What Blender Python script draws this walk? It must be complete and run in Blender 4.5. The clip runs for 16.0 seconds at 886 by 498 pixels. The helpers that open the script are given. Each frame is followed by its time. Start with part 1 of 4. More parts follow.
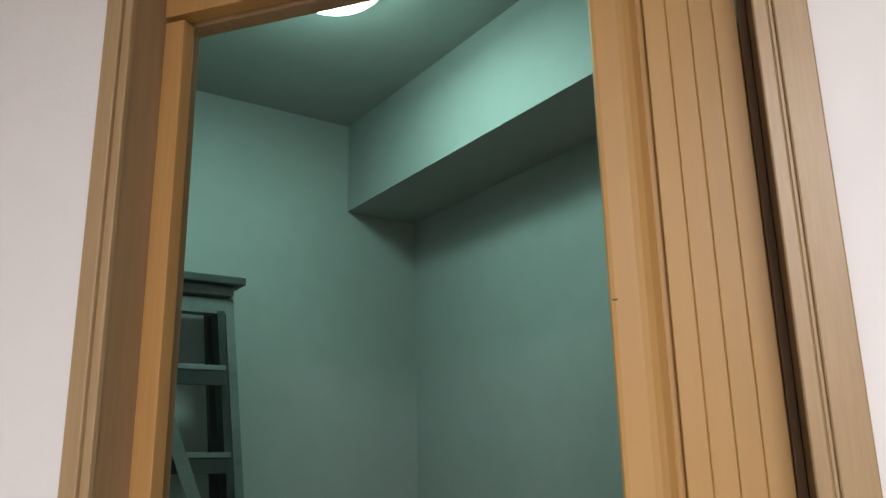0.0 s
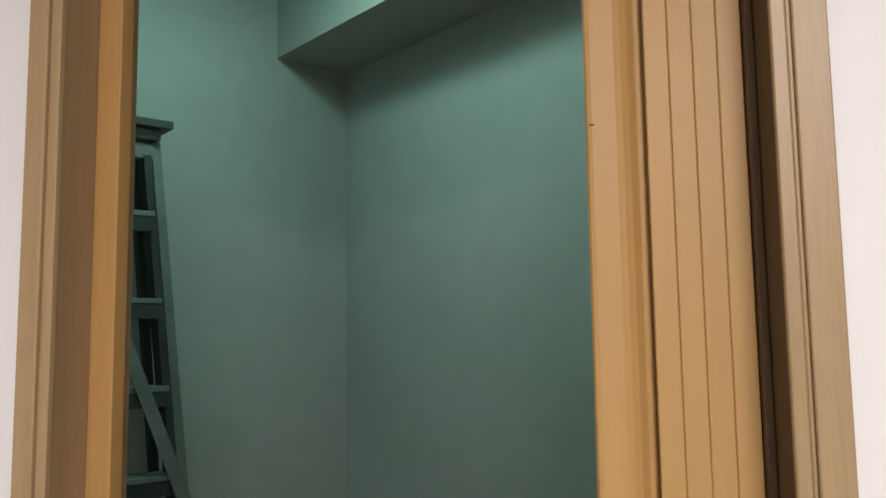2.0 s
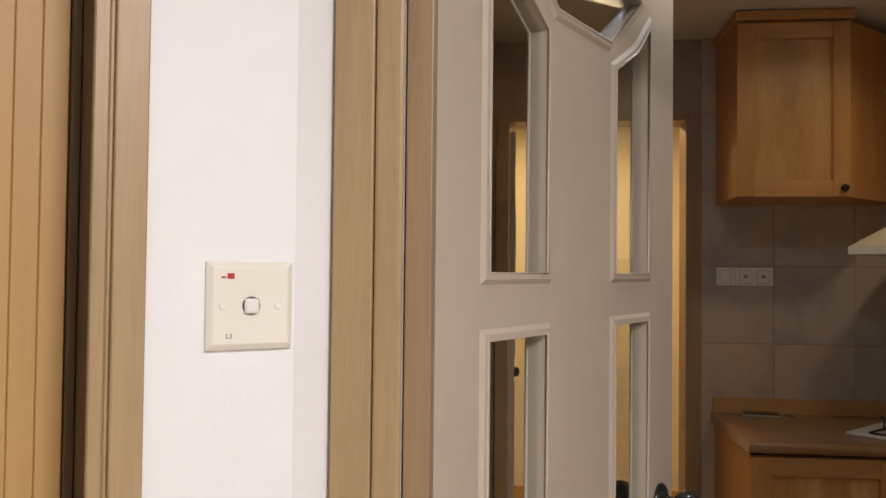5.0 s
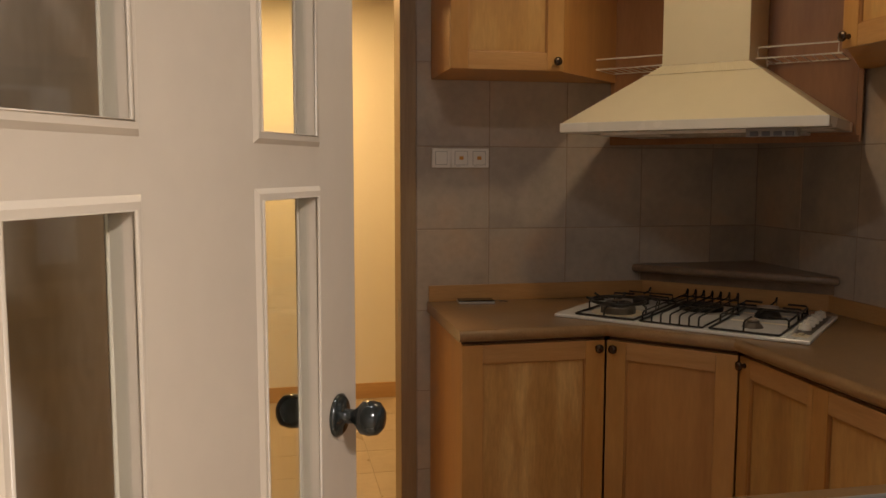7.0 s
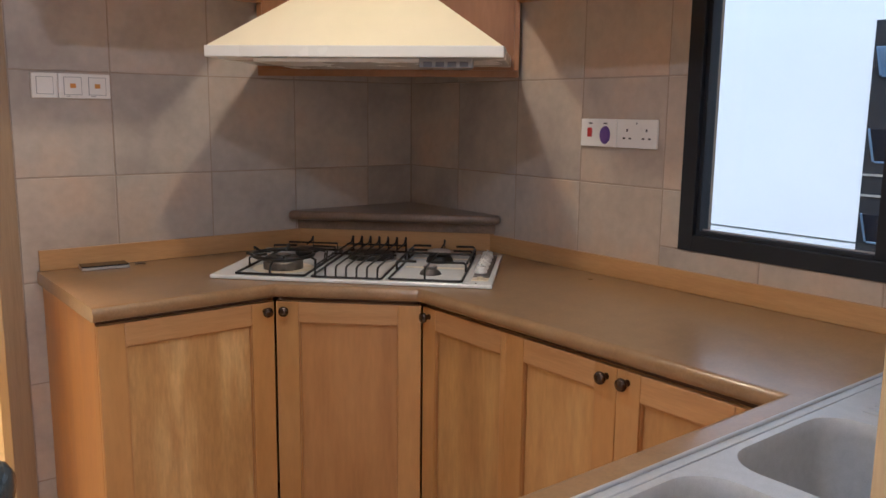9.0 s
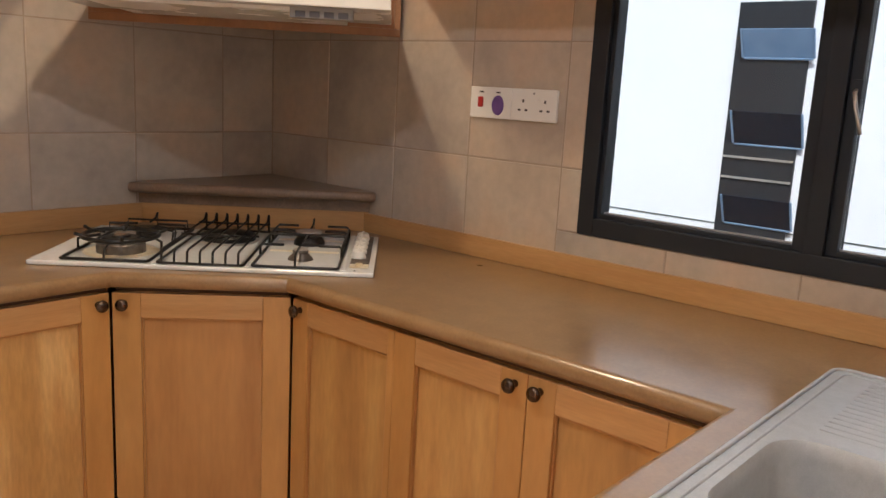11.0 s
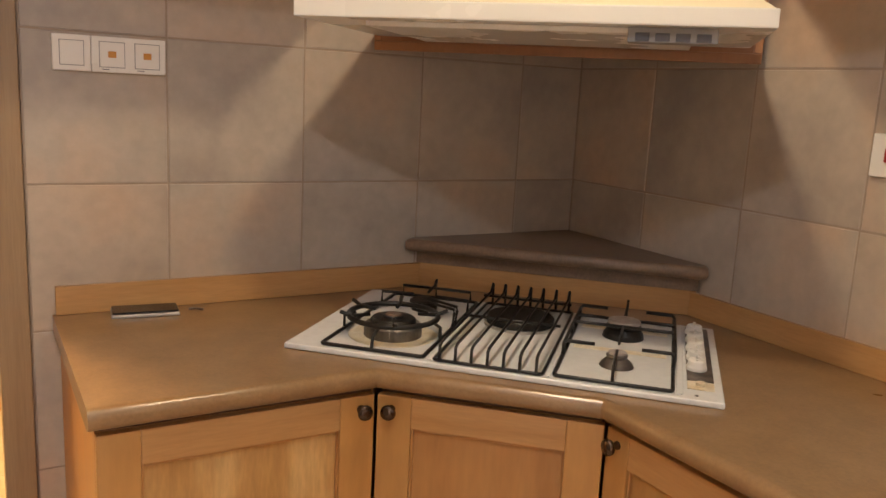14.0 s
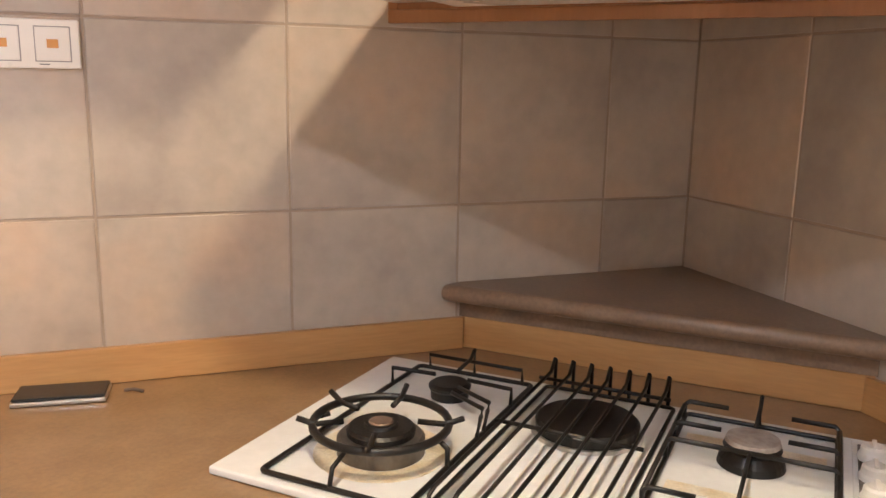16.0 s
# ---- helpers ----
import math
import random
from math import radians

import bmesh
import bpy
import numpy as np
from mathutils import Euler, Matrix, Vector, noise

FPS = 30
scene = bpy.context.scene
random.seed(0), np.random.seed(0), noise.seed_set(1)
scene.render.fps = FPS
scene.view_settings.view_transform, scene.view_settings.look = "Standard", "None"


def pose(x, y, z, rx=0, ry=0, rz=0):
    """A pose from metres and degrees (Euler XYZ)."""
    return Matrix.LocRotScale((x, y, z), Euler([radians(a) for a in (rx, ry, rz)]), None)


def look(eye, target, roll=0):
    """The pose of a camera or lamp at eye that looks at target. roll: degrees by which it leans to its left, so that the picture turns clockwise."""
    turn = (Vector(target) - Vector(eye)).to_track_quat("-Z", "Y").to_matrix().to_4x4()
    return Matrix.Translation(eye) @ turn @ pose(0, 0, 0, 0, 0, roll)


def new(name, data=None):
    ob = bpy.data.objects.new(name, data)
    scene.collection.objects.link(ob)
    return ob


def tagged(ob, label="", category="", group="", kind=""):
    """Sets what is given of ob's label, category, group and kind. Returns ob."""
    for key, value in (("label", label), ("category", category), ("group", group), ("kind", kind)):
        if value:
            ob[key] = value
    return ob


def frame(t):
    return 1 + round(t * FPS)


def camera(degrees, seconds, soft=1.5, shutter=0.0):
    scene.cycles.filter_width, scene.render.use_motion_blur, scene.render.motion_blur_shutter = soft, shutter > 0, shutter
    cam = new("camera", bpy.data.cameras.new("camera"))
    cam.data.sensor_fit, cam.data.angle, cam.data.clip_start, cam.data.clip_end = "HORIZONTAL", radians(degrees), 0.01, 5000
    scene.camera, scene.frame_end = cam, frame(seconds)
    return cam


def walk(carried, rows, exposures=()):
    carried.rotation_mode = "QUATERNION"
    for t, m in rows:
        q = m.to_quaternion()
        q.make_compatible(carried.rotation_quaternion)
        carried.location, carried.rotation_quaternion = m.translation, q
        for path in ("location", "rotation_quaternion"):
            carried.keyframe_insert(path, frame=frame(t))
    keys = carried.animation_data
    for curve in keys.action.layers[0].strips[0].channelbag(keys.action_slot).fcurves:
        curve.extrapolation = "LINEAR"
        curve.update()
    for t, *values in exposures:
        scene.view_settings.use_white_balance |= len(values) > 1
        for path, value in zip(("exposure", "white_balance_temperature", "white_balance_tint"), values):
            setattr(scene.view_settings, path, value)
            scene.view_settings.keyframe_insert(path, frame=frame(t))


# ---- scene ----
cam = camera(57.0, 16.0)
KITCHEN_W, ENTRY_W, HALL_W, STORE_W, PASSAGE_W, SUN_W = 6.4, 6.2, 178.0, 17.5, 56.0, 3.0
EXPOSURES = [(0.0, -1.2, 6200, 10), (2.5, -1.15, 6300, 10), (3.5, -1.2, 6200, 10), (4.2, -1.15, 6150, 10), (5.0, -1.2, 6300, 10), (7.5, -0.45, 6900, 10), (8.0, -0.05, 6300, 10), (8.5, 0.25, 5500, 10), (9.0, 0.6, 5200, 10), (9.5, 0.9, 5200, 10),
             (12.0, 0.85, 7200, 10), (12.5, 0.95, 7700, 10), (13.0, 0.95, 6200, 10), (13.5, 0.9, 6000, 10), (14.0, 0.8, 6300, 10), (14.5, 1.0, 6100, 10), (15.0, 1.2, 6000, 10), (15.5, 1.55, 5900, 10), (16.0, 1.65, 5900, 10)]

PATH = [
    (0, (-2.064, -3.392, 1.566), (-3.656, -2.302, 2.091), -1.1),
    (0.5, (-2.063, -3.402, 1.546), (-3.663, -2.301, 2.022), -0.8),
    (1, (-2.091, -3.392, 1.522), (-3.706, -2.272, 1.891), -1.0),
    (1.5, (-2.093, -3.4, 1.518), (-3.699, -2.245, 1.817), -0.6),
    (2, (-2.126, -3.444, 1.511), (-3.638, -2.151, 1.721), -0.8),
    (2.5, (-2.161, -3.483, 1.505), (-3.532, -2.033, 1.644), -0.9),
    (3, (-2.185, -3.502, 1.502), (-3.397, -1.916, 1.632), -0.8),
    (3.5, (-2.187, -3.507, 1.486), (-3.183, -1.778, 1.623), -0.2),
    (4, (-2.172, -3.486, 1.479), (-2.879, -1.619, 1.599), 0.3),
    (4.5, (-2.109, -3.462, 1.472), (-2.586, -1.522, 1.569), 0.4),
    (5, (-2.076, -3.441, 1.465), (-2.299, -1.454, 1.517), 0.6),
    (5.2, (-2.069, -3.425, 1.465), (-2.213, -1.431, 1.49), 1.1),
    (7.3, (-1.903, -2.984, 1.411), (-1.369, -1.071, 1.184), -0.2),
    (7.5, (-1.909, -2.92, 1.418), (-1.262, -1.044, 1.175), -0.3),
    (8, (-1.944, -2.772, 1.427), (-1.016, -1.02, 1.165), -1.0),
    (8.5, (-1.936, -2.717, 1.414), (-0.826, -1.078, 1.13), -0.4),
    (9, (-1.889, -2.658, 1.388), (-0.669, -1.109, 1.057), 0.7),
    (9.5, (-1.81, -2.577, 1.365), (-0.504, -1.114, 0.974), 1.2),
    (9.7, (-1.79, -2.562, 1.358), (-0.425, -1.159, 0.948), 1.4),
    (11.8, (-1.705, -2.281, 1.392), (-0.217, -1.002, 1.005), 3.2),
    (12, (-1.68, -2.266, 1.401), (-0.297, -0.874, 1.015), 3.8),
    (12.5, (-1.647, -2.224, 1.401), (-0.54, -0.607, 0.999), 5.0),
    (13, (-1.612, -2.122, 1.407), (-0.652, -0.415, 1.004), 4.4),
    (13.5, (-1.575, -2.017, 1.398), (-0.631, -0.294, 1.02), 3.7),
    (14, (-1.494, -1.88, 1.406), (-0.501, -0.185, 1.033), 2.9),
    (14.5, (-1.369, -1.721, 1.412), (-0.288, -0.086, 1.013), 2.6),
    (15, (-1.279, -1.587, 1.383), (-0.2, 0.046, 0.975), 2.5),
    (15.5, (-1.19, -1.454, 1.389), (-0.166, 0.216, 0.985), 1.1),
    (16, (-1.036, -1.424, 1.405), (-0.358, 0.415, 1.004), 1.0),
]
walk(cam, [(t, look(eye, target, roll)) for t, eye, target, roll in PATH], EXPOSURES)

# ---- world and lights ----
world = bpy.data.worlds.new("world")
scene.world = world
world.use_nodes = True
wn = world.node_tree
sky = wn.nodes.new("ShaderNodeTexSky")
sky.sky_type = "NISHITA"
sky.sun_disc = False
sky.sun_elevation = radians(50)
sky.sun_rotation = radians(120)
wn.links.new(sky.outputs[0], wn.nodes["Background"].inputs[0])
wn.nodes["Background"].inputs[1].default_value = 0.12


def lamp(name, kind, at, target, power, colour, size=0.2, size_y=0.0):
    data = bpy.data.lights.new(name, kind)
    data.energy, data.color = power, colour
    if kind == "AREA":
        data.shape = "RECTANGLE" if size_y else "DISK"
        data.size = size
        if size_y:
            data.size_y = size_y
    elif kind == "POINT":
        data.shadow_soft_size = size
    ob = new(name, data)
    ob.matrix_world = look(at, target)
    return ob


sun = new("sun", bpy.data.lights.new("sun", "SUN"))
sun.data.energy, sun.data.angle, sun.data.color = SUN_W, radians(12), (1, 0.96, 0.9)
sun.matrix_world = look((0, 0, 0), (0.6, 0.25, -0.8))
lamp("kitchen_lamp", "AREA", (-0.91, -1.00, 2.476), (-0.91, -1.0001, 0), KITCHEN_W, (1.0, 0.77, 0.48), 0.11)
lamp("kitchen_entry_lamp", "AREA", (-1.58, -1.73, 2.42), (-1.58, -1.7301, 0), ENTRY_W, (0.93, 0.96, 1.0), 0.12)
lamp("hall_lamp", "AREA", (-1.1, -4.2, 2.56), (-1.1, -4.2001, 0), HALL_W, (1.0, 0.94, 0.93), 0.5)
lamp("store_lamp", "AREA", (-3.89, -2.50, 2.85), (-3.89, -2.5001, 0), STORE_W, (0.56, 1.0, 0.80), 0.3)
lamp("store_lamp_side_glow", "POINT", (-3.89, -2.50, 2.76), (-3.89, -2.5001, 0), STORE_W * 0.75, (0.56, 1.0, 0.80), 0.10)
lamp("passage_lamp", "AREA", (-1.9, 1.0, 2.4), (-1.9, 1.0001, 0), PASSAGE_W, (1.0, 0.61, 0.25), 0.4)


# ---- materials ----
def mat(name, colour, rough=0.5, metal=0.0, colour2=None, scale=6.0, stretch=(1, 1, 1), bump=0.0, bump_scale=60.0,
        fine=0.0, vary=0.0, coat=0.0, emit=None, power=0.0, detail=4.0, rough_vary=0.08, colour3=None, odd=None):
    m = bpy.data.materials.new(name)
    m.use_nodes = True
    nt = m.node_tree
    b = nt.nodes["Principled BSDF"]
    b.inputs["Roughness"].default_value = rough
    b.inputs["Metallic"].default_value = metal
    b.inputs["Coat Weight"].default_value = coat
    b.inputs["Coat Roughness"].default_value = 0.16
    b.inputs["Base Color"].default_value = (*colour, 1)
    if emit:
        b.inputs["Emission Color"].default_value = (*emit, 1)
        b.inputs["Emission Strength"].default_value = power
    tc = nt.nodes.new("ShaderNodeTexCoord")
    mp = nt.nodes.new("ShaderNodeMapping")
    mp.inputs["Scale"].default_value = stretch
    nt.links.new(tc.outputs["Object"], mp.inputs[0])
    info = nt.nodes.new("ShaderNodeObjectInfo")
    shift = nt.nodes.new("ShaderNodeVectorMath")
    shift.operation = "MULTIPLY_ADD"
    comb = nt.nodes.new("ShaderNodeCombineXYZ")
    for k in range(3):
        nt.links.new(info.outputs["Random"], comb.inputs[k])
    shift.inputs[1].default_value = (17.3, 11.9, 23.1)
    nt.links.new(comb.outputs[0], shift.inputs[0])
    nt.links.new(mp.outputs[0], shift.inputs[2])
    vec = shift.outputs[0]
    if colour2:
        n1 = nt.nodes.new("ShaderNodeTexNoise")
        n1.inputs["Scale"].default_value = scale
        n1.inputs["Detail"].default_value = detail
        nt.links.new(vec, n1.inputs["Vector"])
        ramp = nt.nodes.new("ShaderNodeValToRGB")
        ramp.color_ramp.elements[0].position, ramp.color_ramp.elements[1].position = 0.3, 0.7
        ramp.color_ramp.elements[0].color, ramp.color_ramp.elements[1].color = (*colour, 1), (*colour2, 1)
        if colour3:
            mid = ramp.color_ramp.elements.new(0.5)
            mid.color = (*colour3, 1)
        nt.links.new(n1.outputs[0], ramp.inputs[0])
        out = ramp.outputs[0]
        if fine:
            n2 = nt.nodes.new("ShaderNodeTexNoise")
            n2.inputs["Scale"].default_value = scale * 9
            n2.inputs["Detail"].default_value = 3
            nt.links.new(vec, n2.inputs["Vector"])
            mul = nt.nodes.new("ShaderNodeMapRange")
            mul.inputs[1].default_value, mul.inputs[2].default_value = 0.3, 0.7
            mul.inputs[3].default_value, mul.inputs[4].default_value = 1 - fine, 1 + fine
            nt.links.new(n2.outputs[0], mul.inputs[0])
            sc = nt.nodes.new("ShaderNodeVectorMath")
            sc.operation = "SCALE"
            nt.links.new(out, sc.inputs[0])
            nt.links.new(mul.outputs[0], sc.inputs["Scale"])
            out = sc.outputs[0]
        if odd:
            fac = nt.nodes.new("ShaderNodeMapRange")
            fac.inputs[1].default_value, fac.inputs[2].default_value = 0.62, 0.95
            fac.inputs[3].default_value, fac.inputs[4].default_value = 0.0, 0.6
            nt.links.new(info.outputs["Random"], fac.inputs[0])
            mixer = nt.nodes.new("ShaderNodeMixRGB")
            mixer.blend_type = "MULTIPLY"
            mixer.inputs[2].default_value = (*odd, 1)
            nt.links.new(fac.outputs[0], mixer.inputs[0])
            nt.links.new(out, mixer.inputs[1])
            out = mixer.outputs[0]
        if vary:
            mr = nt.nodes.new("ShaderNodeMapRange")
            mr.inputs[3].default_value, mr.inputs[4].default_value = 1 - vary, 1 + vary
            nt.links.new(info.outputs["Random"], mr.inputs[0])
            sc = nt.nodes.new("ShaderNodeVectorMath")
            sc.operation = "SCALE"
            nt.links.new(out, sc.inputs[0])
            nt.links.new(mr.outputs[0], sc.inputs["Scale"])
            out = sc.outputs[0]
        nt.links.new(out, b.inputs["Base Color"])
        rr = nt.nodes.new("ShaderNodeMapRange")
        rr.inputs[3].default_value, rr.inputs[4].default_value = max(0.02, rough - rough_vary), min(1, rough + rough_vary)
        nt.links.new(n1.outputs[0], rr.inputs[0])
        nt.links.new(rr.outputs[0], b.inputs["Roughness"])
    if bump:
        n3 = nt.nodes.new("ShaderNodeTexNoise")
        n3.inputs["Scale"].default_value = bump_scale
        n3.inputs["Detail"].default_value = 3
        nt.links.new(vec, n3.inputs["Vector"])
        bp = nt.nodes.new("ShaderNodeBump")
        bp.inputs["Strength"].default_value = bump
        bp.inputs["Distance"].default_value = 0.002
        nt.links.new(n3.outputs[0], bp.inputs["Height"])
        nt.links.new(bp.outputs[0], b.inputs["Normal"])
    return m


M_WHITE = mat("hall_wall_paint", (0.80, 0.79, 0.79), 0.6, colour2=(0.84, 0.83, 0.83), scale=2, fine=0.01, bump=0.15, bump_scale=140)
M_STORE = mat("store_wall_paint", (0.23, 0.245, 0.235), 0.6, colour2=(0.27, 0.285, 0.275), scale=1.3, fine=0.03, bump=0.25, bump_scale=60)
M_CEIL = mat("ceiling_paint", (0.68, 0.66, 0.62), 0.8, colour2=(0.73, 0.71, 0.67), scale=2, bump=0.15, bump_scale=80)
M_CREAM = mat("passage_wall_paint", (0.80, 0.77, 0.68), 0.7, colour2=(0.84, 0.81, 0.72), scale=2, bump=0.1)
M_GROUT = mat("grout", (0.34, 0.27, 0.21), 0.9, colour2=(0.40, 0.32, 0.25), scale=20, bump=0.3)
M_TILE = mat("glazed_stone_tile", (0.375, 0.32, 0.272), 0.34, colour2=(0.545, 0.405, 0.295), colour3=(0.47, 0.405, 0.335), scale=3.6, fine=0.06, vary=0.04, odd=(1.03, 0.93, 0.84), bump=0.12, bump_scale=35, detail=6)
M_FLOOR = mat("floor_tile", (0.42, 0.34, 0.24), 0.3, colour2=(0.50, 0.42, 0.31), scale=3, fine=0.04, vary=0.05)
M_JAMB = mat("light_oak_casing", (0.36, 0.245, 0.125), 0.42, colour2=(0.42, 0.295, 0.155), scale=3, stretch=(14, 14, 0.7), fine=0.06, bump=0.12, bump_scale=8)
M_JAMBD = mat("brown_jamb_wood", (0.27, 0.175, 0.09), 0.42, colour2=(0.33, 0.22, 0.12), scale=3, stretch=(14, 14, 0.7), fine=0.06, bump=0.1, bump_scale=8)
# jamb wood with the shade of the reveal put into its colour
M_JAMBSHADE = mat("shaded_jamb_wood", (0.09, 0.05, 0.022), 0.75, colour2=(0.12, 0.07, 0.035), scale=3, stretch=(14, 14, 0.7), fine=0.06)
M_FOLD = mat("folding_door_laminate", (0.50, 0.295, 0.10), 0.5, colour2=(0.54, 0.325, 0.115), scale=2.2, stretch=(14, 14, 0.6), fine=0.015, bump=0.06, bump_scale=8)
M_FOLDD = mat("folding_door_stop", (0.42, 0.235, 0.075), 0.38, colour2=(0.49, 0.28, 0.10), scale=2.2, stretch=(14, 14, 0.6), fine=0.05)
M_WOOD = mat("honey_beech_door", (0.45, 0.225, 0.065), 0.38, colour2=(0.56, 0.305, 0.105), scale=2.2, stretch=(4, 4, 0.9), fine=0.05, vary=0.06, bump=0.08, bump_scale=10)
M_PANEL = mat("grained_beech_panel", (0.40, 0.21, 0.07), 0.38, colour2=(0.60, 0.37, 0.14), colour3=(0.51, 0.285, 0.095), scale=2.6, stretch=(4, 4, 0.8), fine=0.08, vary=0.05, bump=0.08, bump_scale=10, detail=6)
M_PALE = mat("pale_streaked_beech_panel", (0.47, 0.26, 0.085), 0.38, colour2=(0.70, 0.46, 0.19), colour3=(0.54, 0.31, 0.11), scale=3.2, stretch=(5, 5, 0.9), fine=0.10, bump=0.08, bump_scale=10, detail=6)
M_REDDISH = mat("reddish_beech_panel", (0.38, 0.175, 0.055), 0.38, colour2=(0.53, 0.28, 0.10), colour3=(0.47, 0.235, 0.08), scale=2.0, stretch=(5, 5, 0.8), fine=0.06, bump=0.08, bump_scale=10, detail=5)
M_WOODH = mat("honey_beech_rail", (0.46, 0.24, 0.085), 0.36, colour2=(0.56, 0.32, 0.13), scale=2.6, stretch=(1, 1, 10), fine=0.06, bump=0.08, bump_scale=10)
M_SIDE = mat("orange_carcass_side", (0.50, 0.24, 0.075), 0.4, colour2=(0.58, 0.30, 0.10), scale=2.2, stretch=(8, 8, 0.8), fine=0.05)
# dark brown for the plinths and for painted shade under the worktop
M_DARKGAP = mat("dark_plinth_and_gap_shade", (0.09, 0.045, 0.02), 0.7, colour2=(0.12, 0.06, 0.03), scale=5)
M_BOARD = mat("red_brown_veneer", (0.28, 0.125, 0.05), 0.42, colour2=(0.36, 0.17, 0.07), scale=2.4, stretch=(5, 5, 0.8), fine=0.06)
M_TOP = mat("brown_stone_laminate", (0.24, 0.138, 0.060), 0.30, colour2=(0.31, 0.188, 0.090), scale=16, fine=0.09, bump=0.05, bump_scale=300, rough_vary=0.05, coat=0.40)
M_LEDGE = mat("dark_stone_laminate", (0.20, 0.135, 0.09), 0.34, colour2=(0.27, 0.185, 0.125), scale=16, fine=0.12)
M_KNOB = mat("antique_bronze", (0.07, 0.047, 0.036), 0.22, 0.9, colour2=(0.13, 0.09, 0.065), scale=30)
M_BLACK = mat("black_gloss", (0.012, 0.014, 0.013), 0.16, colour2=(0.02, 0.022, 0.02), scale=8)
M_IRON = mat("black_enamel_iron", (0.005, 0.0045, 0.004), 0.42, colour2=(0.012, 0.010, 0.009), scale=40, bump=0.15, bump_scale=300)
M_HOB = mat("white_enamel", (0.76, 0.76, 0.75), 0.20, colour2=(0.80, 0.80, 0.79), scale=7, fine=0.03)
M_STAIN = mat("scorched_enamel", (0.62, 0.50, 0.30), 0.35, colour2=(0.78, 0.74, 0.64), scale=25, fine=0.1)
M_ALU = mat("brushed_aluminium", (0.13, 0.115, 0.105), 0.42, 0.8, colour2=(0.24, 0.22, 0.20), scale=40)
M_BRASSY = mat("worn_burner_cap", (0.12, 0.085, 0.065), 0.5, 0.3, colour2=(0.24, 0.16, 0.12), scale=40)
M_HOOD = mat("cream_hood_enamel", (0.74, 0.66, 0.47), 0.32, colour2=(0.78, 0.70, 0.52), scale=3, fine=0.01)
M_RIM = mat("white_hood_rim", (0.80, 0.78, 0.72), 0.28, colour2=(0.83, 0.81, 0.76), scale=4)
M_PLASTIC = mat("white_plastic", (0.80, 0.77, 0.71), 0.3, colour2=(0.83, 0.80, 0.75), scale=10)
M_PLATE = mat("ivory_plastic", (0.78, 0.74, 0.64), 0.32, colour2=(0.82, 0.78, 0.69), scale=10)
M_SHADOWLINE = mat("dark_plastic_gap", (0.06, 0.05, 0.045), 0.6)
M_ORANGE = mat("amber_indicator", (0.62, 0.28, 0.05), 0.3)
M_RED = mat("red_plastic", (0.42, 0.03, 0.025), 0.3)
M_PURPLE = mat("purple_plastic", (0.13, 0.06, 0.25), 0.35)
M_GREY = mat("grey_print", (0.10, 0.10, 0.115), 0.5)
M_DOOR = mat("cream_door_paint", (0.465, 0.395, 0.31), 0.38, colour2=(0.505, 0.43, 0.34), scale=2.5, fine=0.02, bump=0.08, bump_scale=60)
M_STEEL = mat("satin_sink_steel", (0.44, 0.445, 0.45), 0.40, 0.25, colour2=(0.50, 0.505, 0.51), scale=60, fine=0.06)
M_FRAME = mat("black_window_frame", (0.004, 0.006, 0.011), 0.65, colour2=(0.010, 0.013, 0.018), scale=8)
M_LADDER = mat("grey_green_ladder", (0.10, 0.115, 0.11), 0.5, 0.2, colour2=(0.15, 0.165, 0.16), scale=8, fine=0.08)
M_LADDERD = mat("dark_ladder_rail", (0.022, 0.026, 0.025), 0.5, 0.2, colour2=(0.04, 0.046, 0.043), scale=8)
M_BASE = mat("oak_baseboard", (0.50, 0.30, 0.13), 0.4, colour2=(0.58, 0.37, 0.17), scale=2.5, stretch=(1, 1, 10), fine=0.04)
M_FACADE = mat("white_facade", (0.82, 0.81, 0.84), 0.8, colour2=(0.85, 0.84, 0.865), scale=1.5, fine=0.02)
M_LOUVREG = mat("blue_grey_glass_louvre", (0.16, 0.26, 0.42), 0.12, colour2=(0.26, 0.38, 0.55), scale=4)
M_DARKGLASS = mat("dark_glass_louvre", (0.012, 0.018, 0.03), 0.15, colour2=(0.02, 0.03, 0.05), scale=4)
M_SCREEN = mat("phone_screen", (0.02, 0.022, 0.024), 0.12)
M_WIRE = mat("white_coated_wire", (0.72, 0.66, 0.58), 0.35)
M_GREYL = mat("pale_grey_gap", (0.30, 0.29, 0.28), 0.5)
M_WORNCAP = mat("pale_worn_cap", (0.30, 0.25, 0.22), 0.5, 0.3, colour2=(0.50, 0.45, 0.42), scale=60)
M_WORN = mat("worn_control_strip", (0.045, 0.038, 0.034), 0.45, 0.4, colour2=(0.20, 0.17, 0.15), scale=35, fine=0.2)
M_GLOW = mat("store_lamp_glow", (0.8, 0.9, 0.85), 0.5, emit=(0.62, 1.0, 0.88), power=45.0)
M_SILVER = mat("silver_trim", (0.55, 0.53, 0.50), 0.3, 0.8)


